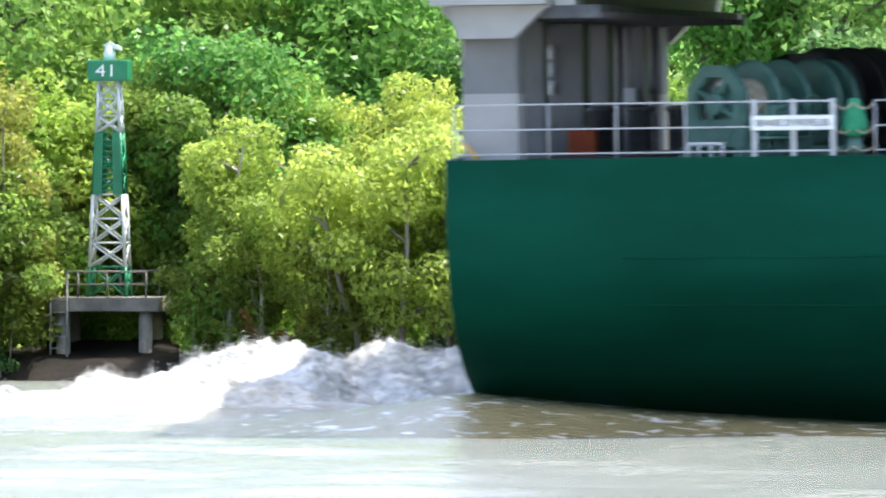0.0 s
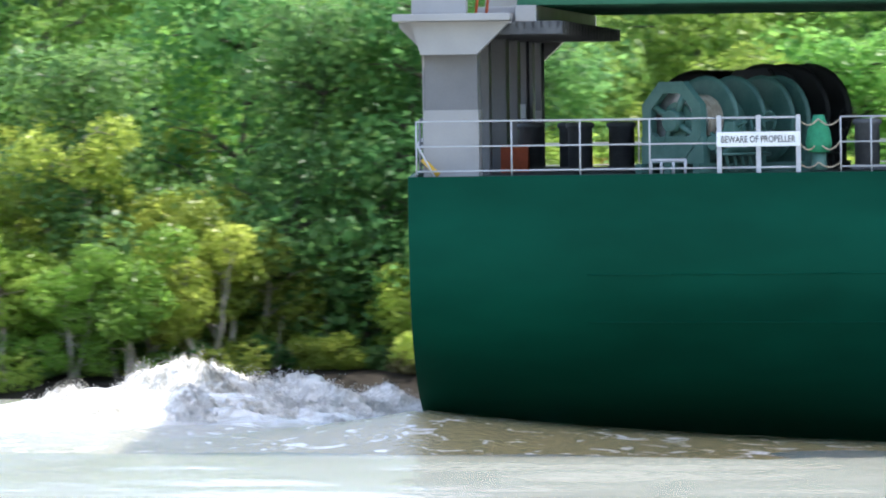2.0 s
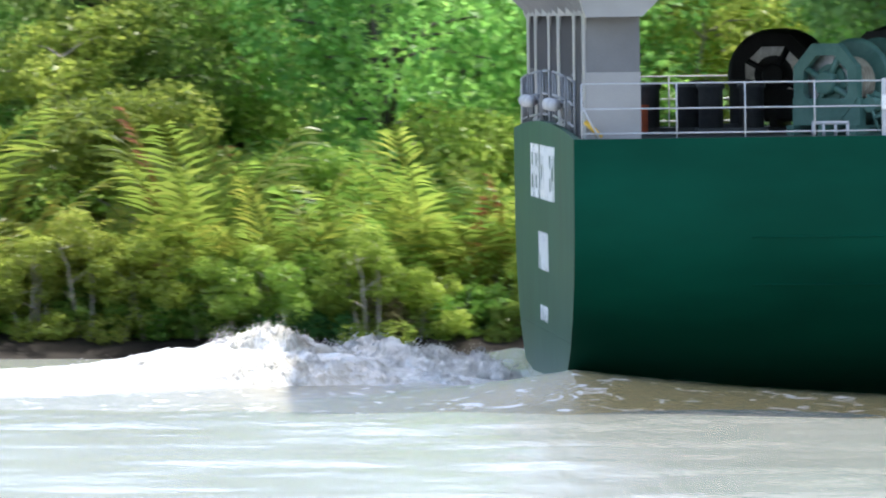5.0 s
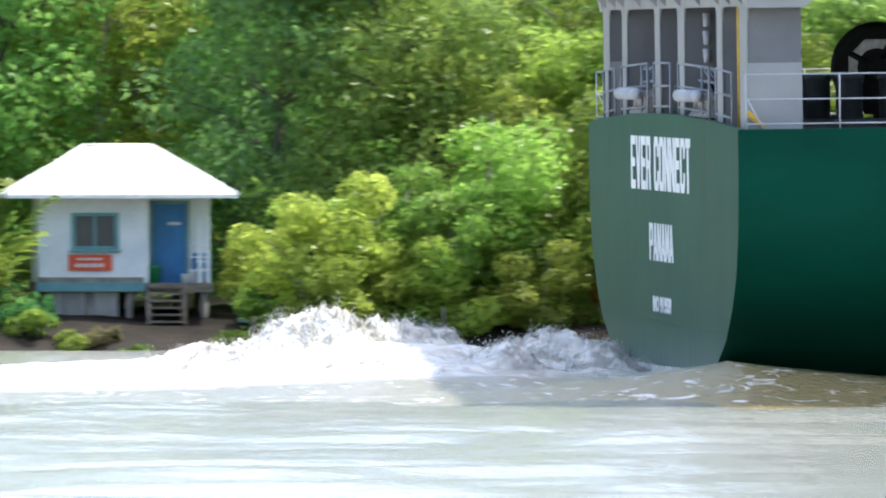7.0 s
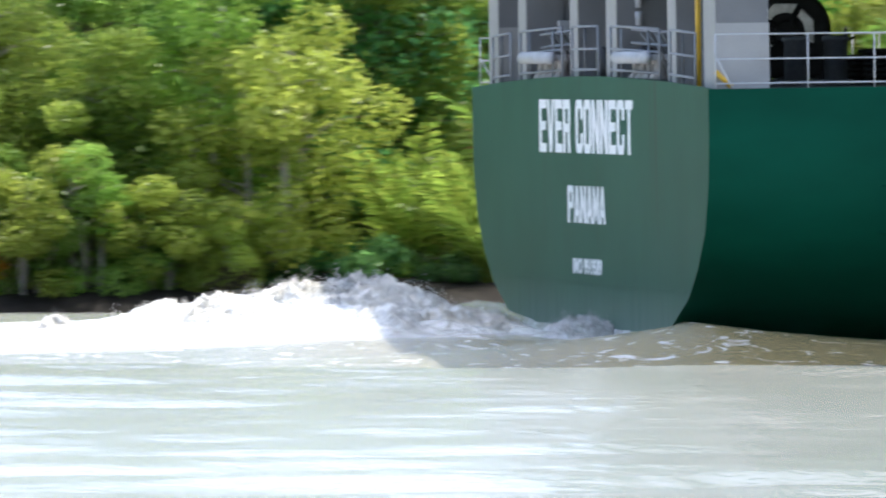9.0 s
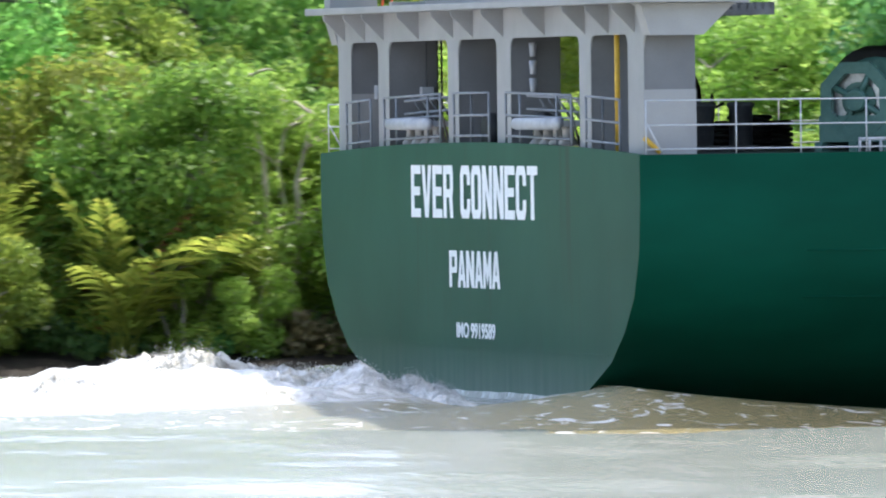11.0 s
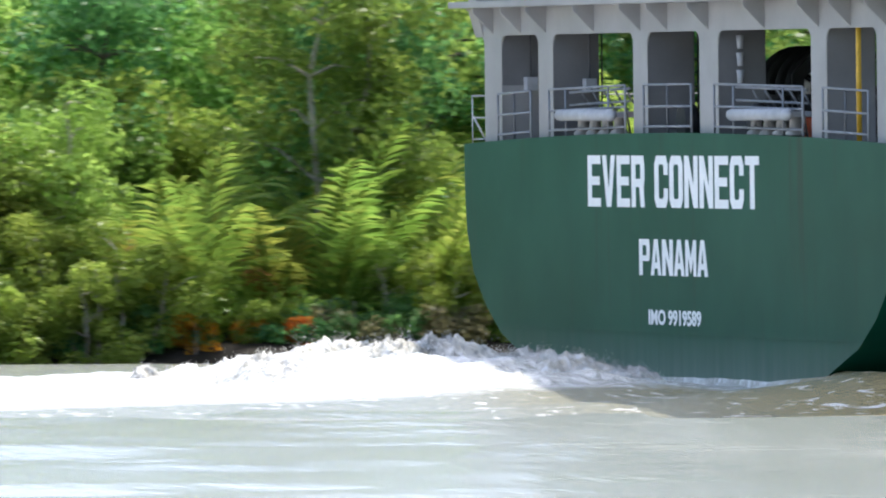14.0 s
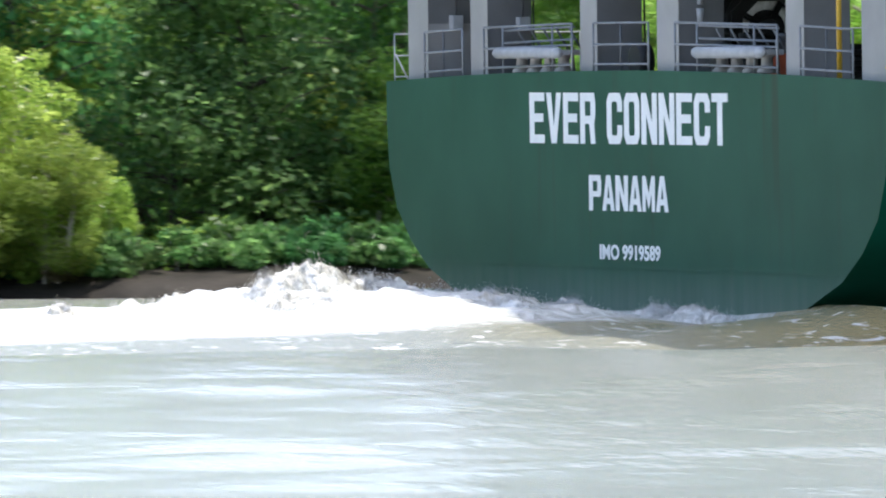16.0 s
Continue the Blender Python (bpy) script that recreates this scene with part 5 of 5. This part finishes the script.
PARK = pose(0, 335, 0.4)
MANG = "yellow-green mangrove tree with pale thin stems on the mud"
mangroves = [tree("mangrove_tree", 20 + i, h, s, 0.26, 42, 11500, 0.092, LEAF_Y, BARK, st, MANG, "tree", (0.45, 0.95))
             for i, (h, s, st) in enumerate(((6.2, 2.1, 3), (7.2, 2.4, 2), (5.2, 1.9, 4), (8.0, 2.6, 3)))]
stilted = [tree("mangrove_tree", 30 + i, h, s, 0.48, 40, 11000, 0.090, LEAF_S, BARK, st, "yellow-green mangrove tree on long bare pale stems", "tree", (0.45, 0.85))
           for i, (h, s, st) in enumerate(((6.8, 1.9, 3), (6.0, 1.8, 4), (7.6, 2.1, 3)))]
greens = [tree("mangrove_tree", 40 + i, h, s, 0.16, 44, 12000, 0.100, LEAF_G, BARK, st, "mid-green mangrove tree with a rounded leafy crown", "tree", (0.55, 1.1))
          for i, (h, s, st) in enumerate(((6.5, 2.3, 2), (8.2, 2.8, 2), (5.4, 2.2, 3)))]
talls = [tree("forest_tree", 60 + i, h, s, 0.15, 60, 15000, 0.120, LEAF_D, DARKBARK, 1, "tall deep green forest tree behind the mangroves", "tree", (0.8, 1.4))
         for i, (h, s) in enumerate(((10.6, 3.4), (11.8, 3.8), (9.6, 3.2)))]
bushes = [tree("bush", 80 + i, h, s, 0.10, 22, 7000, 0.070, lf, BARK, 5, lb, "bush", (0.3, 0.6), 4)
          for i, (h, s, lf, lb) in enumerate(((2.2, 1.1, LEAF_Y, "bright yellow-green bush at the water's edge"), (1.5, 0.9, LEAF_G, "low green bush at the water's edge"), (3.0, 1.4, LEAF_Y, "bright yellow-green bush at the water's edge")))]
palms = [palm("nipa_palm", 100 + i, n, L, FROND, lb, d) for i, (n, L, d, lb) in enumerate(((18, 4.6, 0, "green nipa palm with long arching fronds"), (18, 3.8, 2, "nipa palm with some dry orange fronds"), (20, 5.2, 1, "tall green nipa palm with arching fronds")))]
palms.append(palm("dry_palm", 140, 7, 3.0, FROND, "fallen palm with long dry brown fronds", 5))
bushes.append(tree("bush", 150, 1.0, 0.55, 0.1, 14, 1400, 0.07, FLAME, BARK, 4, "small bush with orange leaves at the water's edge", "bush", (0.18, 0.35), 4))
shades = [tree("forest_tree", 160 + i, h, s, 0.04, 64, 7400, 0.130, LEAF_SHADE, DARKBARK, 1, "forest tree with a dense crown, leaves darkened for shade", "tree", (0.8, 1.4)) for i, (h, s) in enumerate(((10.2, 3.4), (8.6, 3.2)))]
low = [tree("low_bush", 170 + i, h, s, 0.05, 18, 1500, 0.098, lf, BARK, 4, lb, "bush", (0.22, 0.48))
       for i, (h, s, lf, lb) in enumerate(((1.1, 0.9, LEAF_Y, "low yellow-green bush hanging over the mud"), (1.2, 1.0, LEAF_G, "low green bush hanging over the mud"), (1.0, 1.0, LEAF_SHADE, "low bush on the mud, leaves darkened for shade"), (0.9, 0.9, GREYTWIG, "low withered grey-brown bush on the mud")))]
USED = set()


def plant(kind, x, y, size, rng):
    m = pose(x, y, bank_height(x, y) - 0.03, 0, 0, rng.uniform(0, 360))
    if kind not in USED:
        USED.add(kind)
        kind.matrix_basis = m
        kind.scale = (size, size, size)
        return kind
    o = copy_thing(kind, m)
    o.scale = (size, size, size * rng.uniform(0.92, 1.1))
    return o


def clear_of(x, y, r):
    """Free of the house, its stair and the beacon."""
    return not (12.4 - r < x < 18.6 + r * 0.6 and y < 317 + r) and not (-43.8 - r < x < -40.2 + r and y < 315.6 + r)


def wood():
    rng = random.Random(77)
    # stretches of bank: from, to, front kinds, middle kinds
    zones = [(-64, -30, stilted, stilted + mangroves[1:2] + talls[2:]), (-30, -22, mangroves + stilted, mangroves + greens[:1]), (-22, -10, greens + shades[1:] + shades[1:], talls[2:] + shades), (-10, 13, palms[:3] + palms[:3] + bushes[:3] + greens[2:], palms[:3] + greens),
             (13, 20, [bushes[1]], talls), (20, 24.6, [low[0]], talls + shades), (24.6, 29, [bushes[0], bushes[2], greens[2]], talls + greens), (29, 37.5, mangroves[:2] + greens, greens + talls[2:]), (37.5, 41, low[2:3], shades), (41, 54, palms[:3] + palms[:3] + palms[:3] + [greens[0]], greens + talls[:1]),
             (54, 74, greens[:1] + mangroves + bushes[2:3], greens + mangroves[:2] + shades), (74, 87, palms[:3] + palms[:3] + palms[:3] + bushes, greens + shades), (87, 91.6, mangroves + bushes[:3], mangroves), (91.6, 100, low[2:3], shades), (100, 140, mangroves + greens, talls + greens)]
    for a, b, front, middle in zones:
        x = a
        while x < b:
            y = 310.4 + rng.uniform(0, 2.4)
            k = rng.choice(front)
            s = rng.uniform(0.75, 1.1) * (1.15 if k in palms else 1)
            if clear_of(x, y, 1.4):
                plant(k, x, y, s, rng)
            x += rng.uniform(1.1, 2.1) if k not in bushes else rng.uniform(0.8, 1.4)
        x = a
        while x < b:
            y = 314.5 + rng.uniform(0, 5)
            if clear_of(x, y, 2.2):
                plant(rng.choice(middle), x, y, rng.uniform(0.85, 1.15), rng)
            x += rng.uniform(2.1, 3.3)
    for row, y0 in ((0, 321), (1, 327)):
        x = -66
        while x < 142:
            plant(rng.choice(talls + greens[1:2]), x, y0 + rng.uniform(0, 4), rng.uniform(0.9, 1.2), rng)
            x += rng.uniform(3.2, 4.8) * (1.0 + 0.5 * row)
    # low growth along the water's edge
    x = -64
    while x < 140:
        y = 309.3 + rng.uniform(0, 1.1) + (2.4 if x < -30 else 0)
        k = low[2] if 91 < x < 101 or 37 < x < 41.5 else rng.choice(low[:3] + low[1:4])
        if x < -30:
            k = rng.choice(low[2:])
        if clear_of(x, y, 0.5):
            plant(k, x, y, rng.uniform(0.7, 1.25) * (0.75 if x < -30 else 1), rng)
        x += rng.uniform(0.7, 1.5) * (2 if x < -30 else 1)
    # sunny bushes leaning out over the water
    x = -63.0
    while x < 138:
        if not (36.5 < x < 42 or 91 < x < 101 or 11 < x < 25) and rng.random() < 0.8:
            k = rng.choice([bushes[0], bushes[2], bushes[2], bushes[0], bushes[1]] if not 42 < x < 54 else [bushes[0], palms[1], palms[0]])
            y = 308.9 + rng.uniform(0, 1.2) + (2.2 if x < -30 else 0)
            if clear_of(x, y, 0.9):
                plant(k, x, y, rng.uniform(0.65, 1.25), rng)
        x += rng.uniform(1.2, 2.4)
    # young trees at the very edge, in full sun
    for a, b in ((-29.5, -19.0), (31.5, 36.0), (60.5, 70.0), (87.0, 91.0)):
        x = a
        while x < b:
            k = rng.choice((mangroves[2], mangroves[0], bushes[2], greens[2]))
            plant(k, x, 308.5 + rng.uniform(0, 0.8), rng.uniform(0.5, 0.72) * (1.8 if k is bushes[2] else 1), rng)
            x += rng.uniform(1.3, 2.2)
    # named plants of the bank
    for k, x, y, s in ((mangroves[2], -45.6, 317.4, 1.0), (mangroves[0], -42.6, 318.3, 1.0), (mangroves[1], -39.6, 317.6, 0.95), (stilted[0], -47.2, 313.2, 0.95), (stilted[1], -49.0, 314.2, 1.0), (mangroves[3], -44.2, 321.0, 1.0),
                       (mangroves[2], -45.3, 312.2, 0.95), (mangroves[0], -47.0, 311.8, 0.9), (stilted[0], -45.0, 311.9, 0.92), (stilted[2], -38.7, 312.0, 0.85), (bushes[2], -45.4, 312.6, 1.0), (bushes[2], -38.6, 312.8, 1.1), (bushes[0], -39.2, 313.4, 0.9), (bushes[2], -43.6, 316.2, 1.0), (bushes[2], -41.2, 316.6, 1.1), (bushes[0], -42.4, 316.0, 1.0), (stilted[2], -41.0, 317.0, 0.9), (stilted[1], -43.4, 317.2, 0.85), (bushes[2], -39.6, 316.0, 1.0), (palms[3], -37.0, 310.8, 1.0), (bushes[3], 28.0, 308.8, 1.0), (bushes[3], 30.2, 309.0, 1.1), (bushes[3], 47.4, 308.9, 1.7), (bushes[3], 78.1, 308.9, 0.75), (bushes[3], 75.3, 308.9, 1.0), (palms[3], 29.0, 309.2, 0.55), (bushes[3], 26.9, 309.4, 1.0), (bushes[3], 26.3, 309.9, 0.8), (bushes[3], 76.6, 309.6, 0.7), (bushes[3], 46.2, 310.2, 1.2), (palms[0], 47.0, 310.6, 0.7), (bushes[2], 0.5, 310.2, 0.8), (bushes[0], 3.4, 310.0, 0.9), (bushes[2], 7.0, 310.4, 0.75),
                       (bushes[2], 20.2, 309.9, 1.15), (bushes[2], 21.4, 309.7, 1.0), (bushes[2], 22.6, 309.9, 1.2), (bushes[2], 23.6, 310.0, 1.05), (mangroves[2], 24.9, 311.2, 0.95), (bushes[0], 21.0, 309.3, 1.0), (bushes[0], 22.9, 309.2, 0.95), (bushes[0], 19.2, 312.6, 0.8), (bushes[0], 24.0, 310.6, 0.9), (mangroves[2], 25.4, 313.5, 0.95),
                       (bushes[0], 11.6, 310.6, 0.9), (palms[0], 12.0, 310.9, 0.8), (palms[2], 11.2, 312.5, 0.8), (low[1], 13.1, 309.2, 0.6), (low[0], 14.0, 308.8, 0.5), (low[3], 14.9, 309.3, 0.45), (low[1], 15.7, 308.7, 0.4), (low[3], 17.2, 308.7, 0.45), (low[1], 17.9, 309.2, 0.6), (low[0], 18.8, 308.9, 0.6), (low[3], 19.6, 308.7, 0.6), (greens[2], 2.0, 316, 1.15), (mangroves[2], 72.0, 310.8, 0.6), (greens[2], 71.6, 309.8, 0.62), (bushes[2], 73.8, 309.1, 1.1), (bushes[0], 70.3, 309.0, 1.1), (bushes[2], 72.6, 308.9, 0.9), (bushes[0], 68.8, 309.0, 1.0), (bushes[0], 81.6, 310.2, 1.0)):
        plant(k, x, y, s, rng)


wood()


def far_woods():
    rng = np.random.default_rng(9)
    n = 420
    c = np.stack([rng.uniform(-80, 165, n), rng.uniform(334, 346, n), rng.uniform(0.5, 14, n)], -1)
    V, F = leaf_arrays(c, rng.uniform(1.6, 3.0, n), 130000, 0.19, 31, squash=1.0, blade=3)
    tagged(sheet("far_woods", V, F, LEAF_D), "deep green wall of forest behind the river bank", "forest", kind="stuff")


def far_backdrop():
    # added box closing the gaps; the wood's deep shade is in its dark colour
    tagged(made("forest_backdrop", lambda bm: box(bm, -400, 500, 352, 356, 0, 24), DARKLEAF, None), "plain dark green box closing the view behind the forest", "forest", kind="structure")


DARKLEAF = surface("backdrop_dark_green", (0.025, 0.065, 0.02), (0.06, 0.13, 0.035), 0.5, 0.95, 0.5, fine=3, grain=0.5)
far_woods()
far_backdrop()


def undergrowth():
    rng = np.random.default_rng(19)
    for leaf, n, leaves, dark, label in ((LEAF_G, 1500, 75000, True, "tangled low green undergrowth along the mud"), (LEAF_Y, 2000, 120000, False, "yellow-green thicket hanging between the mangrove stems")):
        x = rng.uniform(-64, 140, n)
        y = rng.uniform(309.6, 317, n)
        keep = np.array([clear_of(a, b, 0.3) and (dark or not (36.5 < a < 42 or 90.5 < a < 101)) for a, b in zip(x, y)])
        x, y = x[keep], y[keep]
        lush = np.clip(0.6 + (y - 309.6) * 0.75, 0.6, 3.6) if not dark else 1.3
        c = np.stack([x, y + (x < -30) * 1.5, 0.45 + rng.random(len(x)) * lush], -1)
        V, F = leaf_arrays(c, rng.uniform(0.25, 0.75, len(x)), leaves, 0.092, 37 + n, blade=3)
        tagged(sheet("undergrowth", V, F, leaf), label, "undergrowth", kind="stuff")
    bm = bmesh.new()
    r2 = random.Random(8)
    for i in range(900):
        a, b = r2.uniform(-64, 140), r2.uniform(309.2, 313)
        if clear_of(a, b, 0.2):
            z = bank_height(a, b)
            rod(bm, (a, b, z - 0.2), (a + r2.uniform(-0.25, 0.25), b, z + r2.uniform(0.4, 1.3)), 0.02, 0.01, seg=4, caps=False)
    tagged(part("mangrove_roots", bm, BARK, None), "thin pale mangrove roots standing in the mud", "roots", kind="stuff")


undergrowth()


# ---- movement ----
def ship_pose(t):
    a = TURN * (t - ABEAM)
    heel = float(np.interp(t, [0, 3, 5.5, 9, 16], [0.2, 0.2, 0.5, 0.02, 0.0]))
    return pose(SPEED * (t - ABEAM), NEAR, 0, 0, 0, a) @ pose(0, HALF, 0, heel) @ pose(0, 0, DECK, 0, TRIM) @ pose(0, 0, -DECK)


def wake_pose(t):
    return pose(SPEED * (t - ABEAM), NEAR, 0, 0, 0, TURN * (t - ABEAM)) @ pose(0, HALF, 0)


def motions():
    walk(SHIP, [(t, ship_pose(t)) for t in range(17)])
    walk(WAKE, [(t, wake_pose(t)) for t in range(17)])
    for ob, x, y, z, s, turn, phase, rate in CRESTS:
        ob.scale = (s, s, s)
        rows = []
        for i in range(65):
            t = i * 0.25
            u = phase + rate * t
            rows.append((t, wake_pose(t) @ pose(x + 0.7 * math.sin(u * 0.5 + 1), y + 0.4 * math.sin(u * 0.37), z + float(np.interp(t, [0, 1.5, 3, 10], [0.13, 0.04, -0.05, -0.12])) + 0.18 * math.sin(u), 2 * math.sin(u * 0.8), 2 * math.sin(u * 0.6), turn + 8 * math.sin(u * 0.4))))
        walk(ob, rows)


motions()
